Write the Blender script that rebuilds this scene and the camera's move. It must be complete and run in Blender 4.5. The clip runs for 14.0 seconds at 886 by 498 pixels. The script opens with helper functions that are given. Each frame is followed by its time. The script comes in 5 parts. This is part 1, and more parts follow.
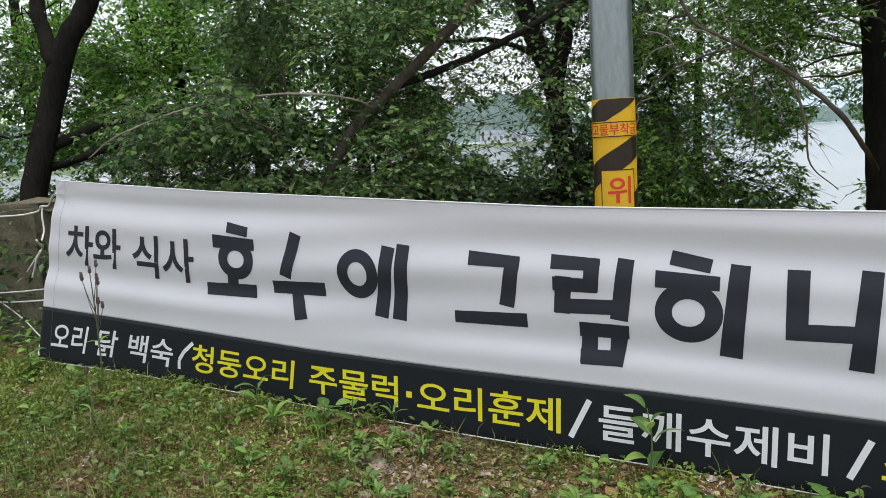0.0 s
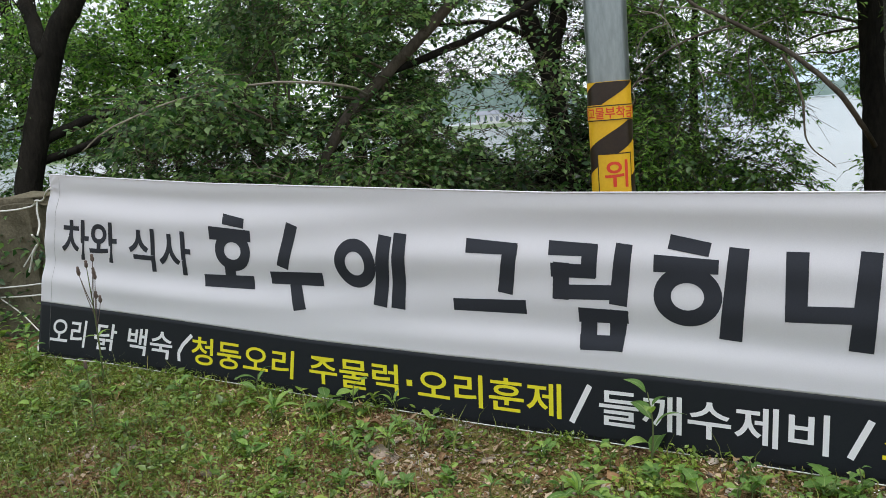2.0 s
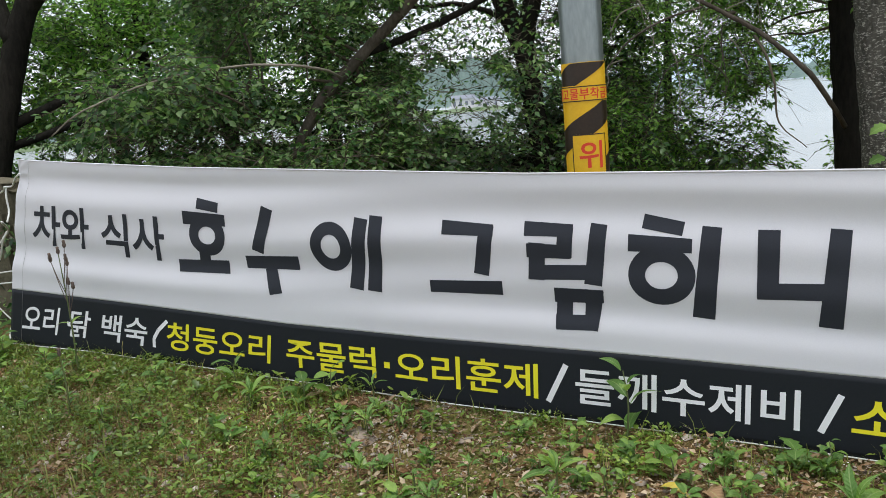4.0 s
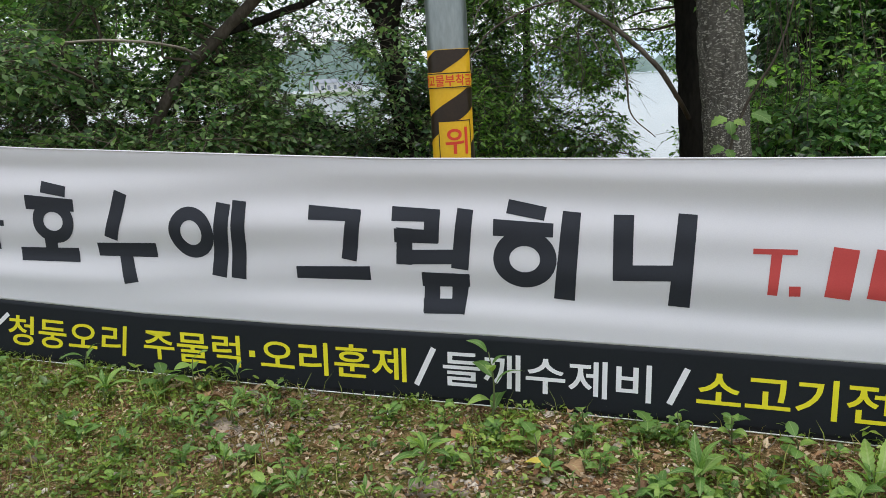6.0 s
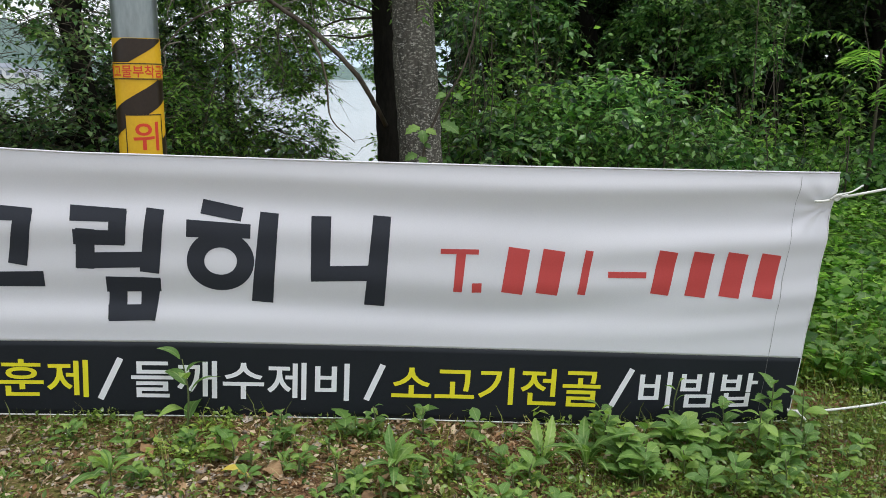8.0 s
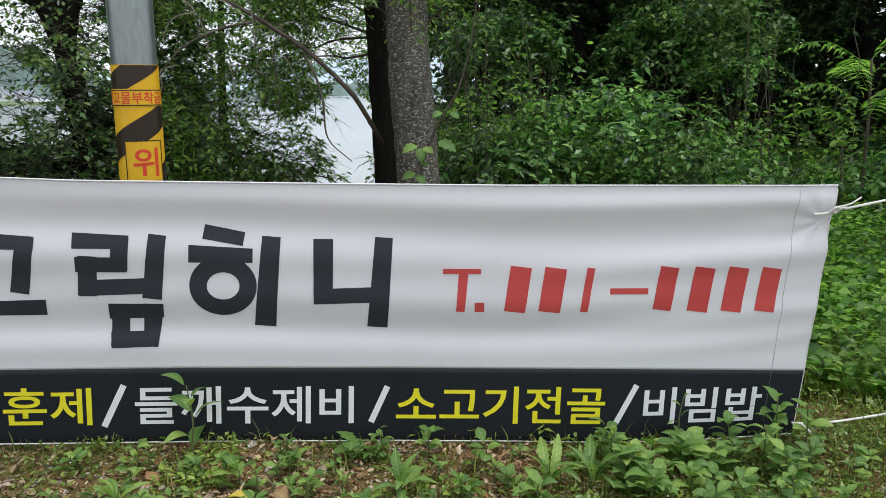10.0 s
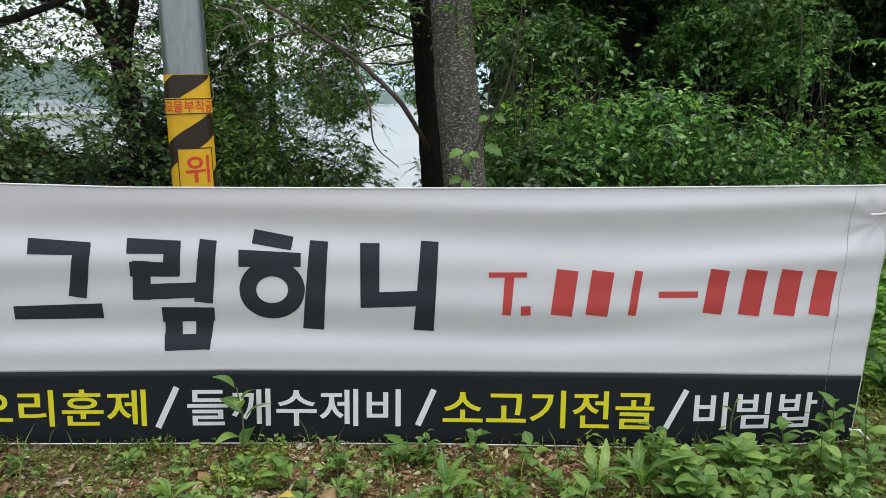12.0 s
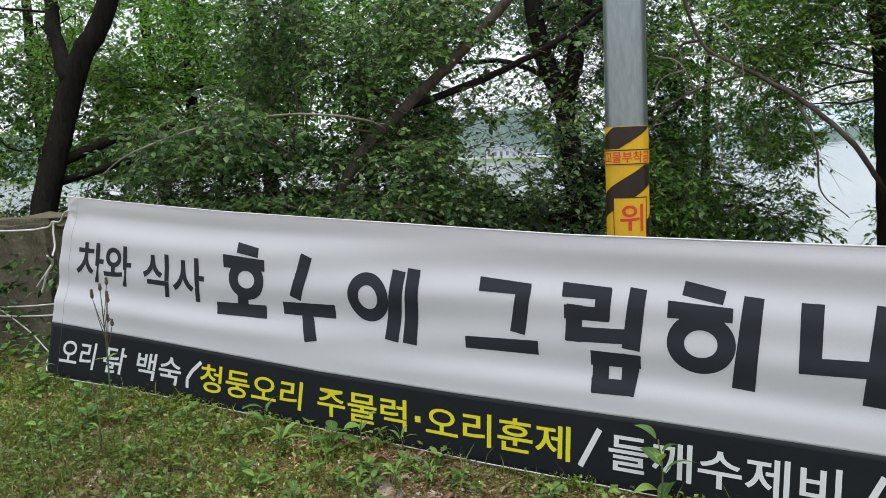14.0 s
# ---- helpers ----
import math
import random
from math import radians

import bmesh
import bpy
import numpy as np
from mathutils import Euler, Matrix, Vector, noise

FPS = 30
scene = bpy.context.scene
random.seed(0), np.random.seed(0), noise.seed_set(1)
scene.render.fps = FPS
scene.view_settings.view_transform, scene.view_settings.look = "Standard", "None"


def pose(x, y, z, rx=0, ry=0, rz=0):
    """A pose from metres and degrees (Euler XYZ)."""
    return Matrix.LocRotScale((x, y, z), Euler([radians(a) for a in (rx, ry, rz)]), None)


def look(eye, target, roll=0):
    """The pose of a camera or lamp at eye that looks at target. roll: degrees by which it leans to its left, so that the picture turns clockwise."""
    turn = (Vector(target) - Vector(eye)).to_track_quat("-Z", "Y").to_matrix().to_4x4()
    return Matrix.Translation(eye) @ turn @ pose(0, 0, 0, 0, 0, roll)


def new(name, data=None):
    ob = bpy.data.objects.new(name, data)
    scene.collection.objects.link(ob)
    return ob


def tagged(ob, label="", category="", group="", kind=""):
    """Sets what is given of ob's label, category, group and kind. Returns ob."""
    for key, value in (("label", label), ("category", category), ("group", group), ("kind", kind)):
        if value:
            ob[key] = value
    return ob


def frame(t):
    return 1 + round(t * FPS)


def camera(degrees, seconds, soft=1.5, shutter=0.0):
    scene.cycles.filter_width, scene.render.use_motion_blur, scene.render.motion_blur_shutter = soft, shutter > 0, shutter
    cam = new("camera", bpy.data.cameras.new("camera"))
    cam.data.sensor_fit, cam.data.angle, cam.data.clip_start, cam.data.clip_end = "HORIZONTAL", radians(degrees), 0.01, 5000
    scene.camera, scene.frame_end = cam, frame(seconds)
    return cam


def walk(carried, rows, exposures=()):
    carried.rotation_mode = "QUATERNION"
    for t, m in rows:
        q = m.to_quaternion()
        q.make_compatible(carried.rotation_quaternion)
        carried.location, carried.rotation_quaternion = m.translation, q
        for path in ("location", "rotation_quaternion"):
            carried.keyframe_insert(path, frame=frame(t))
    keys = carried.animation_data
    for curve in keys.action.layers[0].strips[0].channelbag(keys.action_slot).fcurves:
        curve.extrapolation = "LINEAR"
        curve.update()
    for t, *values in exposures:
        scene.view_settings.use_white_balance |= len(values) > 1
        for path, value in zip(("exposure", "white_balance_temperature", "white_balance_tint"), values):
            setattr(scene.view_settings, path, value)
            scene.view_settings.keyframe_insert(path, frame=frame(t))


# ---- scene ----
cam = camera(58.0, 14.0, soft=0.55)
PATH = [
    (0, (0.007, -0.008, 1.243), (-0.904, 1.753, 0.978), -3.5),
    (0.5, (0.008, 0.0, 1.255), (-0.902, 1.759, 0.977), -3.6),
    (1, (0.004, -0.012, 1.266), (-0.897, 1.749, 0.975), -3.9),
    (1.5, (0.006, 0.011, 1.271), (-0.903, 1.766, 0.965), -4.5),
    (2, (0.005, 0.008, 1.264), (-0.902, 1.763, 0.954), -4.7),
    (4.5, (0.009, 0.004, 1.253), (-0.797, 1.797, 0.885), -5.1),
    (5, (0.002, 0.002, 1.255), (-0.721, 1.826, 0.867), -4.6),
    (5.5, (0.005, 0.006, 1.259), (-0.666, 1.847, 0.854), -4.4),
    (6, (-0.005, -0.001, 1.251), (-0.542, 1.881, 0.84), -3.5),
    (6.5, (-0.001, 0.001, 1.25), (-0.378, 1.919, 0.829), -2.6),
    (7, (0.004, 0.005, 1.255), (-0.163, 1.95, 0.823), -1.3),
    (7.5, (-0.008, 0.001, 1.256), (0.058, 1.953, 0.824), 0.1),
    (8, (0.022, 0.0, 1.24), (0.205, 1.947, 0.821), 0.6),
    (10.5, (-0.004, 0.002, 1.264), (0.181, 1.956, 0.882), -0.8),
    (11, (0.001, -0.005, 1.259), (0.172, 1.951, 0.88), -1.1),
    (11.5, (-0.018, -0.002, 1.25), (0.156, 1.955, 0.88), -1.2),
    (12, (0.005, -0.005, 1.253), (0.082, 1.96, 0.886), -1.4),
    (12.2, (0.004, -0.002, 1.263), (-0.022, 2.67, 0.762), -1.3),
    (12.5, (-0.003, 0.001, 1.28), (-0.146, 1.961, 0.909), -1.4),
    (13, (-0.005, 0.01, 1.287), (-0.358, 1.945, 0.929), -1.3),
    (13.2, (-0.018, 0.004, 1.292), (-0.666, 2.67, 0.819), -1.3),
    (13.4, (-0.016, 0.003, 1.271), (-0.904, 2.67, 0.851), -1.4),
    (13.5, (-0.011, 0.003, 1.262), (-0.714, 1.855, 0.988), -1.7),
    (14, (-0.018, -0.014, 1.287), (-0.939, 1.746, 1.057), -2.6),
]
walk(cam, [(t, look(*p)) for t, *p in PATH])

# ---- world, sun, exposure ----
world = bpy.data.worlds.new("overcast")
scene.world = world
world.use_nodes = True
wn = world.node_tree.nodes
wl = world.node_tree.links
sky = wn.new("ShaderNodeTexSky")
sky.sky_type = "NISHITA"
sky.sun_disc = False
sky.sun_elevation = radians(78)
sky.sun_rotation = radians(119)
sky.air_density = 1.0
sky.dust_density = 3.0
veil = wn.new("ShaderNodeMixRGB")
veil.inputs[0].default_value = 0.72
veil.inputs[2].default_value = (9.25, 9.8, 10.5, 1)
wl.new(sky.outputs[0], veil.inputs[1])
wl.new(veil.outputs[0], wn["Background"].inputs[0])
wn["Background"].inputs[1].default_value = 0.108
sun = new("sun", bpy.data.lights.new("sun", "SUN"))
sun.data.energy = 1.5
sun.data.angle = radians(18)
sun.data.color = (1.0, 0.975, 0.94)
sun.matrix_world = look((1.8, -1.0, 9.0), (0.0, 0.0, 0.0))
scene.view_settings.exposure = 0.36


# ---- materials ----
def ramp(nt, fac, stops):
    n = nt.nodes.new("ShaderNodeValToRGB")
    while len(n.color_ramp.elements) < len(stops):
        n.color_ramp.elements.new(0.5)
    for e, (p, c) in zip(n.color_ramp.elements, stops):
        e.position, e.color = p, (*c, 1)
    nt.links.new(fac, n.inputs[0])
    return n.outputs[0]


def noise_out(nt, scale, detail=4.0, stretch=(1, 1, 1), rough=0.6):
    tc = nt.nodes.new("ShaderNodeTexCoord")
    mp = nt.nodes.new("ShaderNodeMapping")
    mp.inputs["Scale"].default_value = stretch
    nz = nt.nodes.new("ShaderNodeTexNoise")
    nz.inputs["Scale"].default_value = scale
    nz.inputs["Detail"].default_value = detail
    nz.inputs["Roughness"].default_value = rough
    nt.links.new(tc.outputs["Object"], mp.inputs[0])
    nt.links.new(mp.outputs[0], nz.inputs["Vector"])
    return nz.outputs[0]


def mixed(nt, fac, a, b, mode="MIX"):
    m = nt.nodes.new("ShaderNodeMixRGB")
    m.blend_type = mode
    for k, v in ((0, fac), (1, a), (2, b)):
        if isinstance(v, (int, float)):
            m.inputs[k].default_value = v
        elif isinstance(v, tuple):
            m.inputs[k].default_value = (*v, 1)
        else:
            nt.links.new(v, m.inputs[k])
    return m.outputs[0]


def surface(name, dark, light, rough=0.8, coarse=3.0, fine=60.0, bump=0.3, depth=0.01, stretch=(1, 1, 1), metal=0.0, spec=0.4):
    """A surface of two tones, mottled at a coarse and a fine scale, with fine relief."""
    m = bpy.data.materials.new(name)
    m.use_nodes = True
    nt = m.node_tree
    b = nt.nodes["Principled BSDF"]
    big = noise_out(nt, coarse, 4.0, stretch)
    small = noise_out(nt, fine, 5.0, stretch)
    tone = mixed(nt, 0.5, big, small)
    nt.links.new(ramp(nt, tone, ((0.32, dark), (0.68, light))), b.inputs["Base Color"])
    b.inputs["Roughness"].default_value = rough
    b.inputs["Metallic"].default_value = metal
    b.inputs["Specular IOR Level"].default_value = spec
    bp = nt.nodes.new("ShaderNodeBump")
    bp.inputs["Strength"].default_value = bump
    bp.inputs["Distance"].default_value = depth
    nt.links.new(small, bp.inputs["Height"])
    nt.links.new(bp.outputs[0], b.inputs["Normal"])
    return m


def calc(nt, op, a, b=0.0):
    n = nt.nodes.new("ShaderNodeMath")
    n.operation = op
    for i, v in enumerate((a, b)):
        if isinstance(v, (int, float)):
            n.inputs[i].default_value = v
        else:
            nt.links.new(v, n.inputs[i])
    return n.outputs[0]


def veined(nt, shader, col):
    """Midrib and slanting side veins of a leaf one unit long that lies along its own y axis."""
    xyz = nt.nodes.new("ShaderNodeSeparateXYZ")
    nt.links.new(nt.nodes.new("ShaderNodeTexCoord").outputs["Object"], xyz.inputs[0])
    side = calc(nt, "ABSOLUTE", xyz.outputs[0])
    wave = calc(nt, "SINE", calc(nt, "MULTIPLY", calc(nt, "SUBTRACT", xyz.outputs[1], calc(nt, "MULTIPLY", side, 0.9)), 58.0))
    rib = calc(nt, "LESS_THAN", side, 0.014)
    side_vein = calc(nt, "GREATER_THAN", wave, 0.90)
    bp = nt.nodes.new("ShaderNodeBump")
    bp.inputs["Strength"].default_value = 0.32
    bp.inputs["Distance"].default_value = 0.004
    nt.links.new(calc(nt, "SUBTRACT", calc(nt, "MULTIPLY", wave, -0.5), rib), bp.inputs["Height"])
    nt.links.new(bp.outputs[0], shader.inputs["Normal"])
    pale = mixed(nt, 0.35, col, (0.42, 0.50, 0.22))
    return mixed(nt, calc(nt, "MAXIMUM", rib, calc(nt, "MULTIPLY", side_vein, 0.22)), col, pale)


def leafy(name, stops, through_light=0.35, rough=0.38, by_object=False, spec=0.5):
    """Thin leaf tissue: tone varies from leaf to leaf, some light passes through."""
    m = bpy.data.materials.new(name)
    m.use_nodes = True
    nt = m.node_tree
    b = nt.nodes["Principled BSDF"]
    if by_object:
        rnd = nt.nodes.new("ShaderNodeObjectInfo").outputs["Random"]
    else:
        rnd = nt.nodes.new("ShaderNodeNewGeometry").outputs["Random Per Island"]
    fine = noise_out(nt, 45.0, 3.0)
    tone = mixed(nt, 0.3, rnd, fine)
    col = ramp(nt, tone, stops)
    # broad dark noise patches paint shaded pockets between clumps into the colour
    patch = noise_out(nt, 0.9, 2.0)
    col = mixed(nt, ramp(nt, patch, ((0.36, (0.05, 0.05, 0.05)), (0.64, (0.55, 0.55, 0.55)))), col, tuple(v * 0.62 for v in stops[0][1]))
    if by_object:
        col = veined(nt, b, col)
    nt.links.new(col, b.inputs["Base Color"])
    b.inputs["Roughness"].default_value = rough
    b.inputs["Specular IOR Level"].default_value = spec
    tr = nt.nodes.new("ShaderNodeBsdfTranslucent")
    nt.links.new(mixed(nt, 1.0, col, (1.45, 1.55, 0.95), "MULTIPLY"), tr.inputs[0])
    mx = nt.nodes.new("ShaderNodeMixShader")
    mx.inputs[0].default_value = through_light
    nt.links.new(b.outputs[0], mx.inputs[1])
    nt.links.new(tr.outputs[0], mx.inputs[2])
    nt.links.new(mx.outputs[0], nt.nodes["Material Output"].inputs[0])
    return m


M_CLOTH = surface("white banner vinyl", (0.660, 0.655, 0.695), (0.730, 0.725, 0.765), 0.55, 1.5, 260.0, 0.08, 0.001)
M_BAND = surface("dark printed vinyl", (0.010, 0.0125, 0.016), (0.016, 0.019, 0.024), 0.6, 2.0, 200.0, 0.08, 0.001, spec=0.22)
M_INK = surface("dark ink", (0.015, 0.018, 0.027), (0.023, 0.027, 0.039), 0.6, 3.0, 200.0, 0.05, 0.001)
M_RED = surface("red ink", (0.50, 0.055, 0.055), (0.57, 0.075, 0.07), 0.5, 3.0, 200.0, 0.05, 0.001)
M_WHITE_INK = surface("white ink", (0.78, 0.78, 0.80), (0.86, 0.86, 0.88), 0.5, 3.0, 200.0, 0.05, 0.001)
M_YELLOW_INK = surface("yellow ink", (0.78, 0.70, 0.02), (0.85, 0.77, 0.035), 0.5, 3.0, 200.0, 0.05, 0.001)
M_THREAD = surface("grey thread", (0.16, 0.16, 0.16), (0.28, 0.28, 0.28), 0.9, 20.0, 300.0, 0.2, 0.001)
M_ROPE = surface("white nylon rope", (0.58, 0.58, 0.54), (0.78, 0.78, 0.75), 0.7, 30.0, 240.0, 0.6, 0.002)
M_STEEL = surface("galvanised steel", (0.21, 0.245, 0.25), (0.36, 0.40, 0.405), 0.38, 5.0, 60.0, 0.08, 0.001, (1, 1, 0.25), 0.75)
M_TAPE = surface("yellow warning sheet", (0.72, 0.40, 0.012), (0.82, 0.50, 0.02), 0.45, 7.0, 90.0, 0.06, 0.001)
M_STRIPE = surface("brown black stripe", (0.018, 0.011, 0.007), (0.036, 0.021, 0.012), 0.35, 9.0, 90.0, 0.06, 0.001)
M_TAPE_RED = surface("red sign ink", (0.66, 0.045, 0.02), (0.74, 0.07, 0.03), 0.5, 9.0, 90.0, 0.03, 0.001)
M_STONE = surface("weathered granite", (0.058, 0.050, 0.030), (0.175, 0.155, 0.105), 0.92, 5.0, 55.0, 0.7, 0.012)
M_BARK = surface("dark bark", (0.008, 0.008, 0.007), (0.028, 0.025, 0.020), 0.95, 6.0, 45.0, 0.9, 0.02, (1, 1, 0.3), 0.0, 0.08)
M_BARK_PALE = surface("pale branch bark", (0.13, 0.115, 0.085), (0.34, 0.31, 0.25), 0.9, 8.0, 60.0, 0.6, 0.008)
M_BARK_BROWN = surface("brown branch bark", (0.040, 0.032, 0.025), (0.135, 0.115, 0.092), 0.92, 8.0, 55.0, 0.7, 0.01, (1, 1, 0.5), 0.0, 0.15)
M_TWIG = surface("twig bark", (0.045, 0.036, 0.024), (0.12, 0.10, 0.07), 0.9, 10.0, 80.0, 0.4, 0.004)
# tones lowered so that the shade of the wood lies in the leaf colour
M_LEAF_A = leafy("shade-darkened tree leaves", ((0.22, (0.009, 0.030, 0.012)), (0.5, (0.042, 0.112, 0.031)), (0.85, (0.200, 0.340, 0.120))), 0.46)
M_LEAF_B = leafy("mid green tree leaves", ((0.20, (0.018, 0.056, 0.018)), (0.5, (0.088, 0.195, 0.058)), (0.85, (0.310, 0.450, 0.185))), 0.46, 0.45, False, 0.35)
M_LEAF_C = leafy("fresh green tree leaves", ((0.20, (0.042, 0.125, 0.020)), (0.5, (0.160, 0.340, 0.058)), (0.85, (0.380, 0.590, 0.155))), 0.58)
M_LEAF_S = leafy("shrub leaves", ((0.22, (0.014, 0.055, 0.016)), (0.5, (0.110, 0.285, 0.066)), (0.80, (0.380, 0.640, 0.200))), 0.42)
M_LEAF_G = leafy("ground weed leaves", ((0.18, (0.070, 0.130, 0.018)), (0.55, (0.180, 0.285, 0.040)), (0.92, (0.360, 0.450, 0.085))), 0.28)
M_WEED = leafy("weed leaf", ((0.10, (0.070, 0.160, 0.032)), (0.5, (0.145, 0.285, 0.055)), (0.92, (0.350, 0.510, 0.105))), 0.32, 0.52, True)
M_GRASS = leafy("grass blades", ((0.12, (0.105, 0.145, 0.019)), (0.55, (0.220, 0.265, 0.040)), (0.92, (0.460, 0.400, 0.125))), 0.25)
M_DEAD = leafy("dead leaves", ((0.16, (0.075, 0.040, 0.022)), (0.36, (0.330, 0.178, 0.088)), (0.58, (0.470, 0.335, 0.205)), (0.86, (0.740, 0.610, 0.440))), 0.12, 0.85, False, 0.2)
M_DEAD_ONE = leafy("large dead leaf", ((0.12, (0.16, 0.085, 0.045)), (0.55, (0.34, 0.20, 0.10)), (0.95, (0.50, 0.33, 0.17))), 0.12, 0.8, True)
M_YELLOW_LEAF = leafy("yellowed leaf", ((0.2, (0.55, 0.42, 0.05)), (0.8, (0.66, 0.52, 0.08))), 0.2, 0.6, True)
M_STEM = surface("weed stem", (0.070, 0.095, 0.030), (0.13, 0.155, 0.055), 0.7, 20.0, 90.0, 0.2, 0.002)
M_DRY = surface("dry seed head", (0.07, 0.05, 0.042), (0.17, 0.125, 0.105), 0.95, 40.0, 200.0, 0.6, 0.004)
# hill and ridge tones carry painted haze: bluer and paler with distance
M_HILL = surface("haze-tinted wooded hill", (0.085, 0.135, 0.125), (0.17, 0.235, 0.21), 1.0, 0.03, 0.16, 0.2, 1.0)
M_HILL_FAR = surface("haze-tinted far ridge", (0.40, 0.50, 0.58), (0.46, 0.56, 0.64), 1.0, 0.01, 0.05, 0.1, 1.0)
M_SHORE = surface("far reed bank", (0.09, 0.14, 0.07), (0.16, 0.21, 0.11), 1.0, 0.05, 0.6, 0.2, 0.5)
M_WALL_FAR = surface("pale far wall", (0.62, 0.62, 0.62), (0.75, 0.75, 0.74), 0.9, 0.2, 2.0, 0.1, 0.1)
M_ROOF_FAR = surface("grey far roof", (0.20, 0.22, 0.26), (0.28, 0.30, 0.34), 0.9, 0.2, 2.0, 0.1, 0.1)


def pebble_material():
    m = bpy.data.materials.new("gravel stones")
    m.use_nodes = True
    nt = m.node_tree
    b = nt.nodes["Principled BSDF"]
    rnd = nt.nodes.new("ShaderNodeNewGeometry").outputs["Random Per Island"]
    tone = mixed(nt, 0.35, rnd, noise_out(nt, 120.0, 4.0))
    nt.links.new(ramp(nt, tone, ((0.12, (0.13, 0.095, 0.072)), (0.45, (0.30, 0.240, 0.190)), (0.85, (0.64, 0.57, 0.485)))), b.inputs["Base Color"])
    b.inputs["Roughness"].default_value = 0.9
    return m


def soil_material():
    """Brown soil with reddish crumbs and mossy green stretches."""
    m = bpy.data.materials.new("soil with moss")
    m.use_nodes = True
    nt = m.node_tree
    b = nt.nodes["Principled BSDF"]
    crumbs = noise_out(nt, 95.0, 7.0, (1, 1, 1), 0.72)
    soil = ramp(nt, crumbs, ((0.34, (0.045, 0.025, 0.014)), (0.5, (0.215, 0.115, 0.060)), (0.66, (0.50, 0.330, 0.195))))
    moss = ramp(nt, noise_out(nt, 60.0, 5.0), ((0.3, (0.075, 0.100, 0.018)), (0.7, (0.215, 0.245, 0.060))))
    where = ramp(nt, noise_out(nt, 1.3, 9.0, (1, 1, 1), 0.72), ((0.43, (0, 0, 0)), (0.62, (0.85, 0.85, 0.85))))
    nt.links.new(mixed(nt, where, soil, moss), b.inputs["Base Color"])
    b.inputs["Roughness"].default_value = 0.97
    b.inputs["Specular IOR Level"].default_value = 0.2
    bp = nt.nodes.new("ShaderNodeBump")
    bp.inputs["Strength"].default_value = 0.9
    bp.inputs["Distance"].default_value = 0.02
    nt.links.new(crumbs, bp.inputs["Height"])
    nt.links.new(bp.outputs[0], b.inputs["Normal"])
    return m


def water_material():
    m = bpy.data.materials.new("lake water")
    m.use_nodes = True
    nt = m.node_tree
    b = nt.nodes["Principled BSDF"]
    nt.links.new(ramp(nt, noise_out(nt, 0.02, 3.0, (0.3, 1, 1)), ((0.35, (0.16, 0.19, 0.19)), (0.7, (0.26, 0.29, 0.29)))), b.inputs["Base Color"])
    b.inputs["Roughness"].default_value = 0.16
    b.inputs["IOR"].default_value = 1.33
    bp = nt.nodes.new("ShaderNodeBump")
    bp.inputs["Strength"].default_value = 0.25
    bp.inputs["Distance"].default_value = 0.05
    nt.links.new(noise_out(nt, 0.8, 4.0, (0.5, 1.5, 1)), bp.inputs["Height"])
    nt.links.new(bp.outputs[0], b.inputs["Normal"])
    return m


def flecked_bark():
    """Grey bark with dark vertical cracks and pale raised flecks lying across it."""
    m = surface("flecked grey bark", (0.030, 0.029, 0.024), (0.165, 0.155, 0.128), 0.92, 6.0, 34.0, 1.0, 0.03, (2.0, 2.0, 0.5))
    nt = m.node_tree
    b = nt.nodes["Principled BSDF"]
    old = b.inputs["Base Color"].links[0].from_socket
    fleck = ramp(nt, noise_out(nt, 52.0, 6.0, (0.9, 0.9, 1.9), 0.7), ((0.535, (0, 0, 0)), (0.61, (1, 1, 1))))
    nt.links.new(mixed(nt, fleck, old, (0.50, 0.48, 0.42)), b.inputs["Base Color"])
    return m


M_BARK_GREY = flecked_bark()
M_PEBBLE = pebble_material()
M_SOIL = soil_material()
M_WATER = water_material()


# ---- mesh helpers ----
def mesh_of(name, verts, faces, smooth=False):
    me = bpy.data.meshes.new(name)
    me.from_pydata([tuple(map(float, v)) for v in verts], [], [tuple(map(int, f)) for f in faces])
    if smooth:
        me.polygons.foreach_set("use_smooth", [True] * len(me.polygons))
    me.update()
    return me


def mesh_tris(name, verts, tris, smooth=False):
    """A mesh from arrays of corners and triangles, for many small pieces."""
    verts = np.asarray(verts, dtype=np.float32).reshape(-1, 3)
    tris = np.asarray(tris, dtype=np.int32).reshape(-1, 3)
    me = bpy.data.meshes.new(name)
    me.vertices.add(len(verts))
    me.vertices.foreach_set("co", verts.ravel())
    me.loops.add(tris.size)
    me.loops.foreach_set("vertex_index", tris.ravel())
    me.polygons.add(len(tris))
    me.polygons.foreach_set("loop_start", np.arange(0, tris.size, 3, dtype=np.int32))
    if smooth:
        me.polygons.foreach_set("use_smooth", np.ones(len(tris), dtype=bool))
    me.update(calc_edges=True)
    return me


def part(name, me, material, parent=None, label=""):
    ob = new(name, me)
    if material and not me.materials:
        me.materials.append(material)
    if parent:
        ob.parent = parent
    if label:
        ob["label"] = label
    return ob


def thing(name, place, label, category, group="", kind=""):
    ob = new(name)
    ob.empty_display_size = 0.05
    ob.location = place
    return tagged(ob, label, category, group, kind)


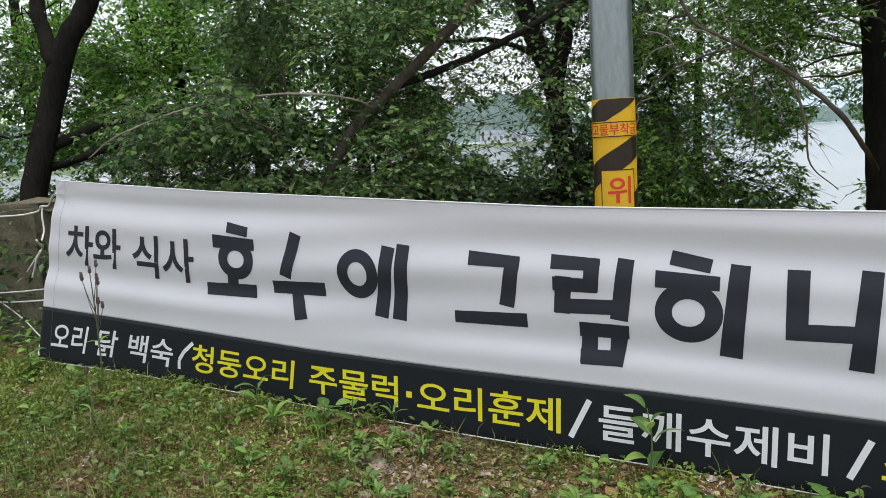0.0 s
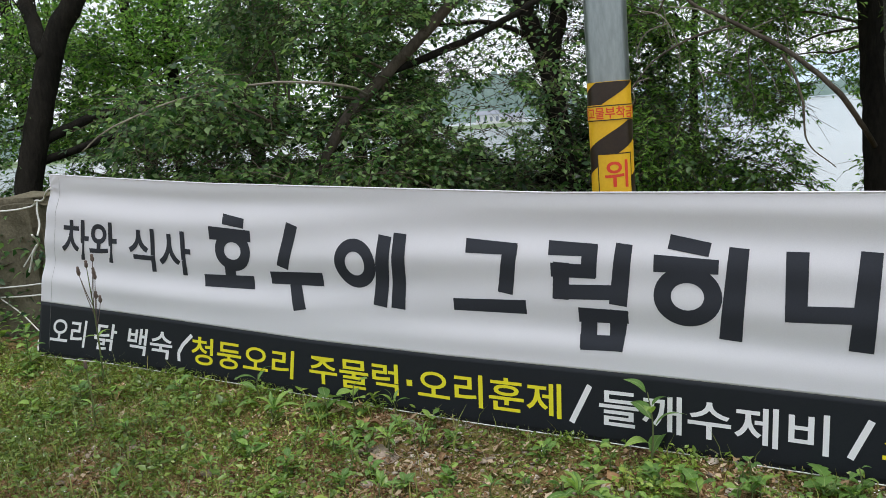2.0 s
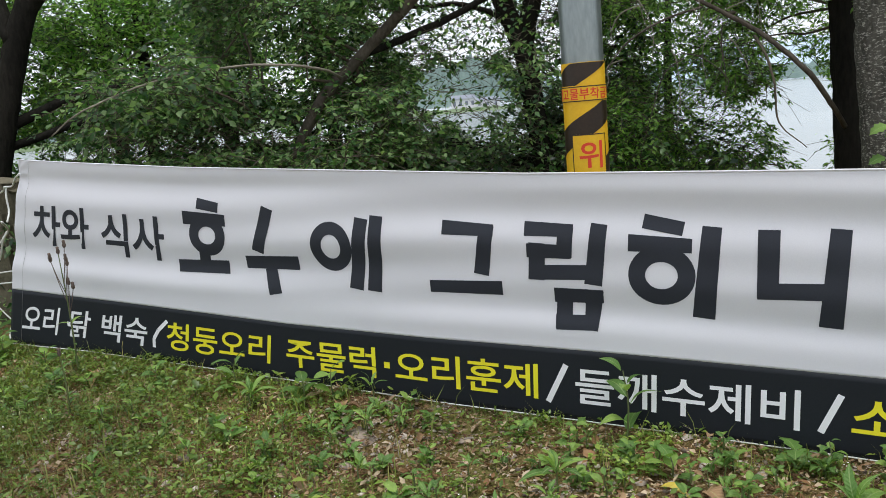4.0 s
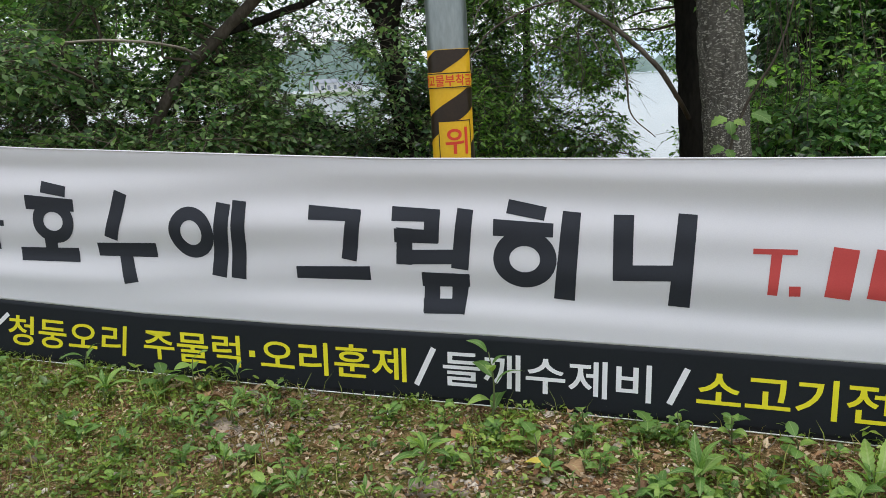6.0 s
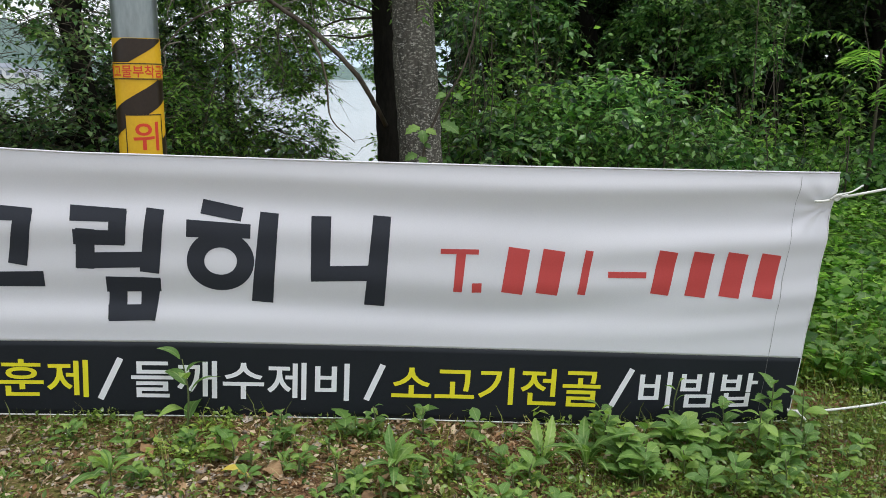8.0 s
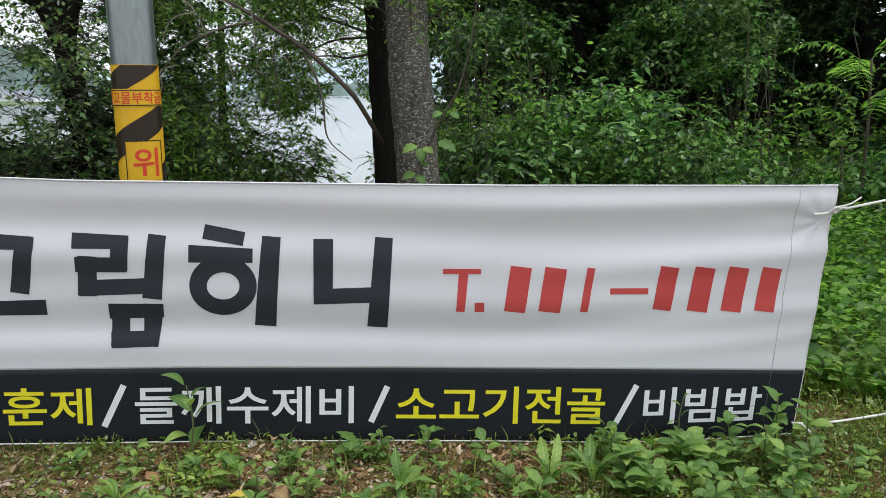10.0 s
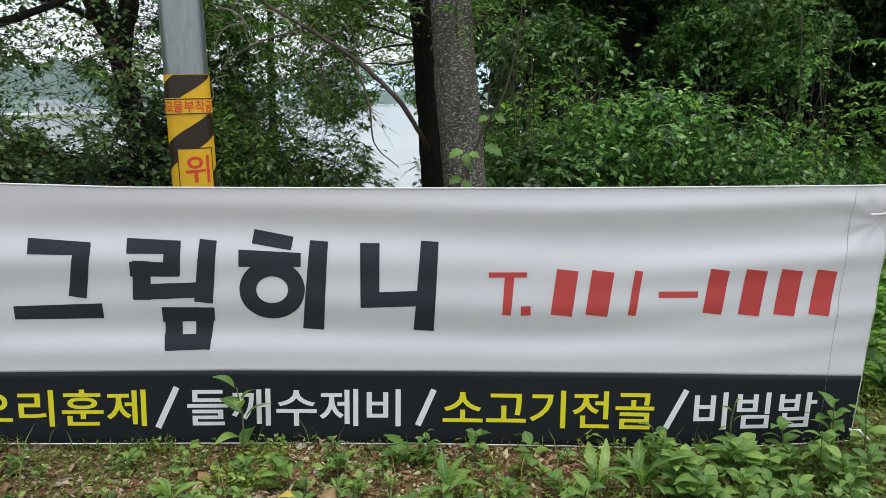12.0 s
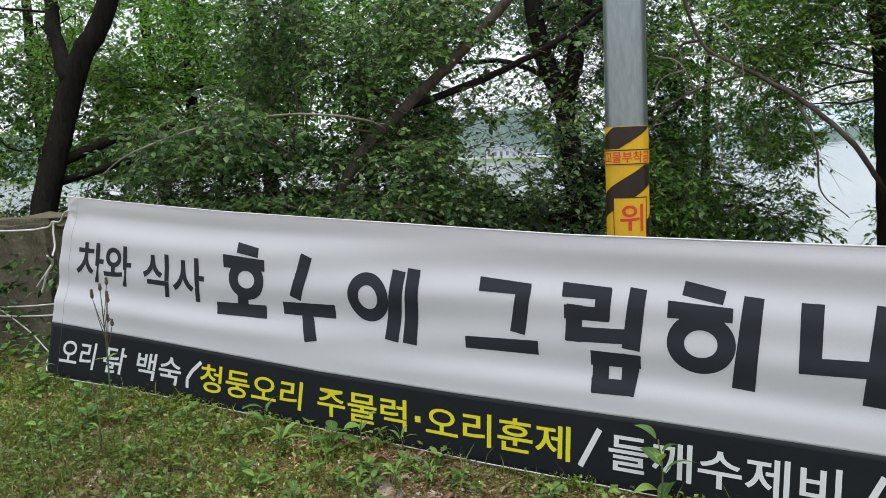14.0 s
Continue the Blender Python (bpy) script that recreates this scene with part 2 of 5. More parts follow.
def smooth_path(points, steps):
    """A curve through the points (Catmull-Rom)."""
    p = [np.array(q, float) for q in points]
    p = [2 * p[0] - p[1]] + p + [2 * p[-1] - p[-2]]
    out = []
    for i in range(1, len(p) - 2):
        for k in range(steps):
            t = k / steps
            out.append(0.5 * ((2 * p[i]) + (p[i + 1] - p[i - 1]) * t + (2 * p[i - 1] - 5 * p[i] + 4 * p[i + 1] - p[i + 2]) * t * t
                              + (3 * p[i] - p[i - 1] - 3 * p[i + 1] + p[i + 2]) * t ** 3))
    out.append(p[-2])
    return np.array(out)


def tube(points, radii, sides=8, lumps=0.0, seed=0):
    """Corners and triangles of a round, tapered tube along the points."""
    pts = np.asarray(points, float)
    n = len(pts)
    radii = np.interp(np.linspace(0, 1, n), np.linspace(0, 1, len(radii)), radii)
    tan = np.gradient(pts, axis=0)
    tan /= np.linalg.norm(tan, axis=1)[:, None] + 1e-9
    ref = np.array([0.31, 0.87, 0.39])
    a = np.cross(tan, ref)
    a /= np.linalg.norm(a, axis=1)[:, None] + 1e-9
    b = np.cross(tan, a)
    ang = np.linspace(0, 2 * np.pi, sides, endpoint=False)
    rr = radii[:, None] * np.ones(sides)
    if lumps:
        rng = np.random.default_rng(seed)
        rr = rr * (1 + lumps * (rng.random((n, sides)) - 0.5))
    v = pts[:, None] + (a[:, None] * np.cos(ang)[None, :, None] + b[:, None] * np.sin(ang)[None, :, None]) * rr[..., None]
    v = np.concatenate([v.reshape(-1, 3), pts[:1], pts[-1:]])
    t = []
    for i in range(n - 1):
        for k in range(sides):
            p, q = i * sides + k, i * sides + (k + 1) % sides
            t += [(p, q, q + sides), (p, q + sides, p + sides)]
    e = n * sides
    for k in range(sides):
        t += [(e, (k + 1) % sides, k), (e + 1, (n - 1) * sides + k, (n - 1) * sides + (k + 1) % sides)]
    return v, np.array(t)


def joined(pieces):
    vs, ts, n = [], [], 0
    for v, t in pieces:
        vs.append(np.asarray(v))
        ts.append(np.asarray(t) + n)
        n += len(v)
    return np.concatenate(vs), np.concatenate(ts)


def unit(v):
    return v / (np.linalg.norm(v, axis=-1, keepdims=True) + 1e-9)


def leaves(base, along, normal, length, width, fold=0.12, droop=0.15):
    """Many small leaves, each with a midrib fold and a drooping pointed tip: corners and triangles."""
    base, along, normal = np.asarray(base), unit(np.asarray(along)), np.asarray(normal)
    side = unit(np.cross(along, normal))
    up = np.cross(side, along)
    n = len(base)
    L = np.broadcast_to(np.asarray(length, float), (n,))[:, None]
    Wd = np.broadcast_to(np.asarray(width, float), (n,))[:, None]
    v = np.empty((n, 6, 3))
    v[:, 0] = base
    v[:, 1] = base + along * L * 0.42 + side * Wd * 0.5 + up * L * fold * 0.5
    v[:, 2] = base + along * L * 0.42 - side * Wd * 0.5 + up * L * fold * 0.5
    v[:, 3] = base + along * L * 0.45 - up * L * 0.02
    v[:, 4] = base + along * L * 0.98 - up * L * droop
    v[:, 5] = base + along * L * 0.74 + side * Wd * 0.30 + up * L * (fold * 0.2 - droop * 0.4)
    tri = np.array([(0, 3, 1), (0, 2, 3), (1, 3, 5), (3, 4, 5), (3, 2, 4)])
    t = (np.arange(n) * 6)[:, None, None] + tri[None]
    return v.reshape(-1, 3), t.reshape(-1, 3)


# ---- the ground, the lake and the far shore ----
def step(a, b, x):
    t = np.clip((np.asarray(x, float) - a) / (b - a), 0, 1)
    return t * t * (3 - 2 * t)


def ground_z(x, y):
    """Height of the ground: a verge that rises to the left, with a bank down to the lake behind."""
    x, y = np.asarray(x, float), np.asarray(y, float)
    z = np.interp(x, [-9, -3.9, -2.5, -1.3, -0.24, 0.4, 1.0, 1.6, 4, 9], [0.30, 0.20, 0.155, 0.085, 0.045, 0.012, -0.03, -0.035, 0.0, 0.1])
    z = z - 0.05 * np.clip(2.67 - y, 0, 2.2)
    edge = 4.6 + 7.5 * step(0.6, 3.5, x)
    z = z - 4.6 * step(0, 12, y - edge)
    near = step(60, 20, np.hypot(x, y))
    rough = 0.012 * np.sin(x * 9.1 + 2 * np.sin(y * 5.3)) * np.sin(y * 11.7 + 1.3 * np.sin(x * 4.1)) + 0.006 * np.sin(x * 31 + y * 17) * np.sin(y * 29 - x * 13)
    return z + rough * near


def spread(lo, hi, fine, far):
    """Grid lines close together from lo to hi, wider and wider beyond, out to far."""
    mid = np.arange(lo, hi, fine)
    out, d, p = [], fine, hi
    while p < far:
        out.append(p)
        d *= 1.22
        p += d
    out.append(far)
    inn, d, p = [], fine, lo
    while p > -far:
        d *= 1.22
        p -= d
        inn.append(p)
    return np.array(inn[::-1] + list(mid) + out)


def build_ground():
    xs, ys = spread(-4.4, 3.2, 0.03, 2600.0), spread(1.4, 3.2, 0.03, 2600.0)
    gx, gy = np.meshgrid(xs, ys, indexing="ij")
    gz = ground_z(gx, gy)
    n, m = gx.shape
    i = (np.arange(n - 1)[:, None] * m + np.arange(m - 1)[None]).ravel()
    t = np.concatenate([np.stack([i, i + m, i + m + 1], 1), np.stack([i, i + m + 1, i + 1], 1)])
    g = part("ground", mesh_tris("ground", np.stack([gx, gy, gz], -1).reshape(-1, 3), t, True), M_SOIL)
    tagged(g, "brown soil verge with moss sloping down to a lake", "ground", kind="structure")


build_ground()
LAKE = -3.0
w = part("water", mesh_of("water", [(-2600, 9, LAKE), (2600, 9, LAKE), (2600, 2600, LAKE), (-2600, 2600, LAKE)], [(0, 1, 2, 3)]), M_WATER)
tagged(w, "pale calm lake water under an overcast sky", "water", kind="structure")


def ridge(name, material, label, az0, az1, near, far, top, seed, rough=0.5):
    """A long hill on the far shore between two bearings (degrees right of straight ahead)."""
    rng = np.random.default_rng(seed)
    n, m = 120, 14
    az = np.radians(np.linspace(az0, az1, n))
    u = np.linspace(0, 1, n)
    prof = np.sin(np.pi * u) ** 0.6 * (1 + rough * 0.5 * np.sin(u * 9 + seed) + rough * 0.22 * np.sin(u * 23 + 2 * seed) + rough * 0.12 * np.sin(u * 61))
    v = []
    for a, p in zip(az, prof):
        for k in range(m):
            s = k / (m - 1)
            d = near + (far - near) * s
            h = top * p * math.sin(math.pi * min(1.0, s * 0.75 + 0.02)) ** 0.8 * (1 + 0.10 * rng.standard_normal())
            v.append((d * math.sin(a), d * math.cos(a), LAKE - 0.5 + max(0.2, h)))
    i = (np.arange(n - 1)[:, None] * m + np.arange(m - 1)[None]).ravel()
    t = np.concatenate([np.stack([i, i + 1, i + m + 1], 1), np.stack([i, i + m + 1, i + m], 1)])
    return tagged(part(name, mesh_tris(name, v, t, True), material), label, "hill", kind="structure")


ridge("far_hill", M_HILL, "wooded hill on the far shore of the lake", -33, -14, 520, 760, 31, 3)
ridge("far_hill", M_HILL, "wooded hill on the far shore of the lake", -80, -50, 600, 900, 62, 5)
ridge("far_ridge", M_HILL_FAR, "mountain ridge far beyond the lake, coloured pale blue for haze", -30, 24, 1500, 2100, 70, 8)
ridge("far_bank", M_SHORE, "low green bank along the far shore", -64, -15, 400, 440, 3.6, 11, 0.3)
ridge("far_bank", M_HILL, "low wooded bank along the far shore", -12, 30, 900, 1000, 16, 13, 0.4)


def far_house(az, d, wide, high, label):
    a = radians(az)
    h = thing("far_house", (d * math.sin(a), d * math.cos(a), LAKE), label, "house")
    h.rotation_euler = (0, 0, -a)
    w2 = wide / 2
    box = [(-w2, -4, 0), (w2, -4, 0), (w2, 4, 0), (-w2, 4, 0), (-w2, -4, high), (w2, -4, high), (w2, 4, high), (-w2, 4, high)]
    part("wall", mesh_of("wall", box, [(0, 1, 5, 4), (1, 2, 6, 5), (2, 3, 7, 6), (3, 0, 4, 7), (0, 3, 2, 1)]), M_WALL_FAR, h)
    for k in range(4):
        c = -w2 + wide * (k + 0.5) / 4
        part("window", mesh_of("window", [(c - 0.8, -4.05, 0.45 * high), (c + 0.8, -4.05, 0.45 * high), (c + 0.8, -4.05, 0.8 * high), (c - 0.8, -4.05, 0.8 * high)], [(0, 1, 2, 3)]), M_ROOF_FAR, h)
    e = w2 + 0.4
    gable = [(-e, -4.5, high), (e, -4.5, high), (e, 4.5, high), (-e, 4.5, high), (-e, 0, high + 2.2), (e, 0, high + 2.2)]
    part("roof", mesh_of("roof", gable, [(0, 1, 5, 4), (2, 3, 4, 5), (0, 4, 3), (1, 2, 5), (0, 3, 2, 1)]), M_ROOF_FAR, h)


far_house(-23.4, 470, 14, 7, "small white house on the far shore")
far_house(-22.0, 500, 20, 5, "long white building on the far shore")


# ---- the banner ----
BY = 2.67


def top_z(x):
    return np.interp(x, [-3.9, -3.51, -3.2, -2.5, -1.63, -0.93, -0.05, 0.5, 1.55, 1.8], [1.19, 1.17, 1.143, 1.088, 1.036, 0.994, 0.965, 0.949, 0.928, 0.926])


def sep_z(x):
    return np.interp(x, [-3.9, -3.73, -2.9, -2.05, -1.4, -0.6, 0.1, 0.92, 1.6, 1.8], [0.535, 0.523, 0.466, 0.403, 0.372, 0.348, 0.318, 0.277, 0.241, 0.235])


def bottom_z(x):
    return np.interp(x, [-3.9, -3.2, -2.5, -1.3, -0.5, 0.1, 0.5, 0.94, 1.3, 1.8], [0.235, 0.218, 0.178, 0.108, 0.078, 0.050, 0.026, -0.003, -0.008, 0.0])


SEP = 0.29
X0, X1 = -3.735, 1.606


def shear(x):
    return np.interp(x, [-3.735, -3.3, -2.6, -1.5, 0.5, 1.2, 1.6], [0.30, 0.22, 0.09, 0.05, 0.03, 0.05, 0.10])


def fold_y(x, v):
    """How far the cloth stands out of its plane: long soft folds, and creases drawn to the tied corners."""
    lift = step(0.30, 0.45, v) * step(1.0, 0.9, v)
    a = 0.0068 * np.sin(2 * np.pi * (2.55 * v + 0.035 * x + 0.12 * np.sin(0.9 * x + 0.6)) + 0.5)
    b = 0.0036 * np.sin(2 * np.pi * (5.1 * v - 0.16 * x + 0.2 * np.sin(1.7 * x)))
    right = step(-0.1, 1.45, x)
    c = right * (0.0060 * np.sin(2 * np.pi * (3.8 * v - 0.80 * (x - 1.5) * (1.15 - v))) + 0.0012 * np.sin(2 * np.pi * (9.0 * v - 2.1 * (x - 1.5) * (1.1 - v))))
    dr = np.hypot((x - 1.57) * 0.8, v - 0.87)
    ang = np.arctan2(v - 0.87, x - 1.58)
    d = 0.0024 * np.exp(-dr / 0.16) * np.sin(9 * ang)
    dl = np.hypot((x + 3.72) * 0.8, v - 0.94)
    e = 0.0024 * np.exp(-dl / 0.22) * np.sin(7 * np.arctan2(v - 0.94, -(x + 3.74)))
    sway = 0.010 * np.sin(1.3 * x + 0.7) * (v - 0.5)
    return (a * (1 - 0.45 * right) + b + c) * lift + d + e + sway


def cloth(x, v, out=0.0):
    """A place on the banner: x along it, v from its lower edge (0) to its upper edge (1)."""
    x, v = np.asarray(x, float), np.asarray(v, float)
    z = np.where(v < SEP, bottom_z(x) + (sep_z(x) - bottom_z(x)) * v / SEP, sep_z(x) + (top_z(x + shear(x) * 0.7) - sep_z(x)) * (v - SEP) / (1 - SEP))
    return np.stack([x + shear(x) * (v - SEP), BY + fold_y(x, v) - out, z], -1)


def at_height(x, z):
    """The v of the cloth at a place x and height z."""
    s, b, t = sep_z(x), bottom_z(x), top_z(x)
    return np.where(z < s, SEP * (z - b) / (s - b), SEP + (1 - SEP) * (z - s) / (t - s))


def sheet(name, xa, xb, va, vb, nx, nv, out, thick=0.0015):
    """A stretch of the cloth with a front, a back and edges."""
    xs, vs = np.linspace(xa, xb, nx), np.linspace(va, vb, nv)
    gx, gv = np.meshgrid(xs, vs, indexing="ij")
    f = cloth(gx, gv, out).reshape(-1, 3)
    b = f + np.array([0, thick, 0])
    i = (np.arange(nx - 1)[:, None] * nv + np.arange(nv - 1)[None]).ravel()
    front = np.concatenate([np.stack([i, i + nv, i + nv + 1], 1), np.stack([i, i + nv + 1, i + 1], 1)])
    k = nx * nv
    rim = [j * nv for j in range(nx)] + [(nx - 1) * nv + j for j in range(1, nv)] + [j * nv + nv - 1 for j in range(nx - 2, -1, -1)] + [j for j in range(nv - 2, 0, -1)]
    r = np.array(rim)
    q = np.roll(r, -1)
    edge = np.concatenate([np.stack([r, k + r, k + q], 1), np.stack([r, k + q, q], 1)])
    return mesh_tris(name, np.concatenate([f, b]), np.concatenate([front, front[:, ::-1] + k, edge]), True)


banner = thing("banner", (0, 0, 0), "long white cloth banner with a dark lower band, tied with ropes", "banner")
part("cloth", sheet("cloth", X0, X1, SEP, 1.0, 520, 84, 0.0), M_CLOTH, banner)
part("band", sheet("band", X0, X1, 0.0, SEP, 360, 14, 0.0), M_BAND, banner, "dark grey printed lower band")


def cord(name, pts, r, material, parent, label=""):
    v, t = tube(pts, [r, r], 6)
    return part(name, mesh_tris(name, v, t, True), material, parent, label)


xs = np.linspace(X0, X1, 160)
cord("lower_cord", cloth(xs, np.zeros(160)) + np.array([0, 0, -0.002]), 0.0026, M_ROPE, banner, "thin white cord in the lower hem")
cord("upper_hem", cloth(xs, np.ones(160)), 0.0035, M_CLOTH, banner)
vs = np.linspace(0.02, 0.985, 60)
cord("seam", cloth(np.full(60, 1.478) + 0.001 * np.sin(vs * 40), vs, 0.0015), 0.0005, M_THREAD, banner, "grey stitched seam")
cord("seam", cloth(np.full(60, -3.655), vs, 0.002), 0.0005, M_THREAD, banner, "grey stitched seam")
cord("edge_piping", cloth(np.full(60, X1), vs), 0.0018, M_ROPE, banner, "pale yellow cut edge")


def text_arrays(body, bold):
    """Flat corners and triangles of a text, scaled to a unit box."""
    cu = bpy.data.curves.new("words", "FONT")
    cu.body, cu.offset, cu.resolution_u = body, bold, 4
    ob = new("words", cu)
    bpy.context.view_layer.update()
    me = bpy.data.meshes.new_from_object(ob.evaluated_get(bpy.context.evaluated_depsgraph_get()))
    me.calc_loop_triangles()
    v = np.array([p.co[:2] for p in me.vertices])
    t = np.array([tr.vertices[:] for tr in me.loop_triangles])
    bpy.data.objects.remove(ob)
    bpy.data.curves.remove(cu)
    bpy.data.meshes.remove(me)
    lo, hi = v.min(0), v.max(0)
    return (v - lo) / (hi - lo), t


def finer(v, t, times):
    """Every triangle cut into four, so that print follows the folds."""
    for _ in range(times):
        a, b, c = v[t[:, 0]], v[t[:, 1]], v[t[:, 2]]
        n = len(t)
        v = np.concatenate([a, b, c, (a + b) / 2, (b + c) / 2, (c + a) / 2])
        i = np.arange(n)
        A, B, C, D, E, F = (i + k * n for k in range(6))
        t = np.concatenate([np.stack(q, 1) for q in ((A, D, F), (D, B, E), (F, E, C), (D, E, F))])
    return v, t


def words(body, xa, xb, va, vb, material, bold=0.013, slant=0.0):
    """Printed words, each character a part of its own."""
    v, t = finer(*text_arrays(body, bold), 1)
    a, b, c = v[t[:, 0]], v[t[:, 1]], v[t[:, 2]]
    turned = (b - a)[:, 0] * (c - a)[:, 1] < (b - a)[:, 1] * (c - a)[:, 0]
    t[turned] = t[turned][:, ::-1]
    area = np.abs((b - a)[:, 0] * (c - a)[:, 1] - (b - a)[:, 1] * (c - a)[:, 0])
    t = t[area > 1.2e-3 * np.maximum(np.linalg.norm(b - a, axis=1), np.linalg.norm(c - a, axis=1))]
    p = cloth(xa + (xb - xa) * v[:, 0] + slant * (v[:, 1] - 0.5), va + (vb - va) * v[:, 1], 0.0018)
    cell = np.minimum((v[t].mean(1)[:, 0] * len(body)).astype(int), len(body) - 1)
    for k, ch in enumerate(body):
        q, back = np.unique(np.round(p[t[cell == k]].reshape(-1, 3), 7), axis=0, return_inverse=True)
        me = mesh_tris("letter", q, back.reshape(-1, 3))
        me.polygons.foreach_set("use_smooth", [False] * len(me.polygons))
        part("letter", me, material, banner, "printed character " + ch)


LO, HI = 0.24 * SEP, 0.755 * SEP
for body, xa, xb, ink in (("오리", -3.645, -3.395, M_WHITE_INK), ("닭", -3.318, -3.185, M_WHITE_INK), ("백숙", -3.112, -2.828, M_WHITE_INK), ("청둥오리", -2.712, -2.133, M_YELLOW_INK), ("주물럭", -2.052, -1.616, M_YELLOW_INK),
                          ("오리훈제", -1.528, -0.93, M_YELLOW_INK), ("들깨수제비", -0.789, -0.048, M_WHITE_INK), ("소고기전골", 0.100, 0.857, M_YELLOW_INK),
                          ("비빔밥", 1.002, 1.456, M_WHITE_INK)):
    words(body, xa, xb, LO, HI, ink, slant=0.022 if xb < -2.8 else (0.014 if xb < -2.1 else 0.0))
words("차와", -3.595, -3.190, 0.553, 0.772, M_INK, 0.02)
words("식사", -3.105, -2.690, 0.530, 0.756, M_INK, 0.02)


def strip(name, a, b, wa, wb, material, parent=banner, label=""):
    """A straight printed bar on the cloth between two places (x, z), with a width at each end."""
    a, b = np.array(a, float), np.array(b, float)
    d = (b - a) / np.linalg.norm(b - a)
    n = np.array([-d[1], d[0]])
    s = np.linspace(0, 1, 14)[:, None]
    pts, k = [], 7
    for j in range(k):
        o = j / (k - 1) - 0.5
        pts.append(a + (b - a) * s + n * o * (wa + (wb - wa) * s))
    p = np.stack(pts, 1).reshape(-1, 2)
    q = np.stack([p[:, 0], BY + fold_y(p[:, 0], at_height(p[:, 0], p[:, 1])) - 0.0014, p[:, 1]], -1)
    i = (np.arange(13)[:, None] * k + np.arange(k - 1)[None]).ravel()
    t = np.concatenate([np.stack([i, i + 1, i + k + 1], 1), np.stack([i, i + k + 1, i + k], 1)])
    return part(name, mesh_tris(name, q, t), material, parent, label)


def ring(name, c, rx, rz, wide, material):
    """A printed ring on the cloth."""
    a = np.linspace(0, 2 * np.pi, 41)
    p = []
    for r in np.linspace(-0.5, 0.5, 4):
        p.append(np.stack([c[0] + (rx + r * wide) * np.cos(a), c[1] + (rz + r * wide) * np.sin(a)], -1))
    p = np.stack(p, 1).reshape(-1, 2)
    q = np.stack([p[:, 0], BY + fold_y(p[:, 0], at_height(p[:, 0], p[:, 1])) - 0.0014, p[:, 1]], -1)
    i = (np.arange(40)[:, None] * 4 + np.arange(3)[None]).ravel()
    t = np.concatenate([np.stack([i, i + 5, i + 1], 1), np.stack([i, i + 4, i + 5], 1)])
    part(name, mesh_tris(name, q, t), material, banner)


# the house mark, as plain dark bars and rings
for a, b, wa, wb in (((-2.436, 0.931), (-2.321, 0.907), 0.047, 0.044),
                     ((-2.524, 0.871), (-2.293, 0.851), 0.06, 0.051),
                     ((-2.433, 0.712), (-2.441, 0.67), 0.06, 0.06),
                     ((-2.596, 0.652), (-2.31, 0.645), 0.056, 0.059),
                     ((-2.065, 0.9), (-2.141, 0.715), 0.058, 0.059),
                     ((-2.215, 0.67), (-1.942, 0.665), 0.055, 0.059),
                     ((-2.09, 0.643), (-2.074, 0.532), 0.06, 0.066)):
    strip("printed_shape", a, b, wa, wb, M_INK)
for a, b, wa, wb in (((-1.62, 0.848), (-1.675, 0.561), 0.06, 0.063),
                     ((-1.552, 0.856), (-1.592, 0.553), 0.057, 0.063),
                     ((-1.271, 0.809), (-1.067, 0.793), 0.054, 0.043),
                     ((-1.091, 0.812), (-1.128, 0.628), 0.055, 0.06),
                     ((-1.345, 0.58), (-1.049, 0.577), 0.047, 0.054)):
    strip("printed_shape", a, b, wa, wb, M_INK)
for a, b, wa, wb in (((-0.948, 0.799), (-0.771, 0.788), 0.052, 0.044),
                     ((-0.796, 0.806), (-0.808, 0.695), 0.055, 0.056),
                     ((-0.944, 0.72), (-0.782, 0.713), 0.052, 0.05),
                     ((-0.903, 0.747), (-0.915, 0.612), 0.06, 0.06),
                     ((-0.941, 0.639), (-0.706, 0.64), 0.054, 0.053),
                     ((-0.678, 0.81), (-0.709, 0.595), 0.057, 0.063),
                     ((-0.853, 0.556), (-0.676, 0.552), 0.055, 0.049),
                     ((-0.853, 0.456), (-0.702, 0.456), 0.055, 0.054),
                     ((-0.813, 0.581), (-0.825, 0.432), 0.057, 0.06),
                     ((-0.706, 0.576), (-0.726, 0.43), 0.065, 0.049)):
    strip("printed_shape", a, b, wa, wb, M_INK)
for a, b, wa, wb in (((-0.529, 0.817), (-0.399, 0.788), 0.049, 0.046),
                     ((-0.581, 0.745), (-0.373, 0.732), 0.059, 0.048),
                     ((-0.309, 0.794), (-0.344, 0.485), 0.061, 0.072),
                     ((-0.138, 0.781), (-0.146, 0.559), 0.066, 0.064),
                     ((-0.177, 0.584), (0.023, 0.584), 0.054, 0.054),
                     ((0.066, 0.78), (0.036, 0.466), 0.06, 0.07)):
    strip("printed_shape", a, b, wa, wb, M_INK)
ring("printed_shape", (-2.403, 0.788), 0.073, 0.065, 0.052, M_INK)
ring("printed_shape", (-1.771, 0.736), 0.071, 0.076, 0.052, M_INK)
ring("printed_shape", (-0.475, 0.632), 0.082, 0.075, 0.057, M_INK)
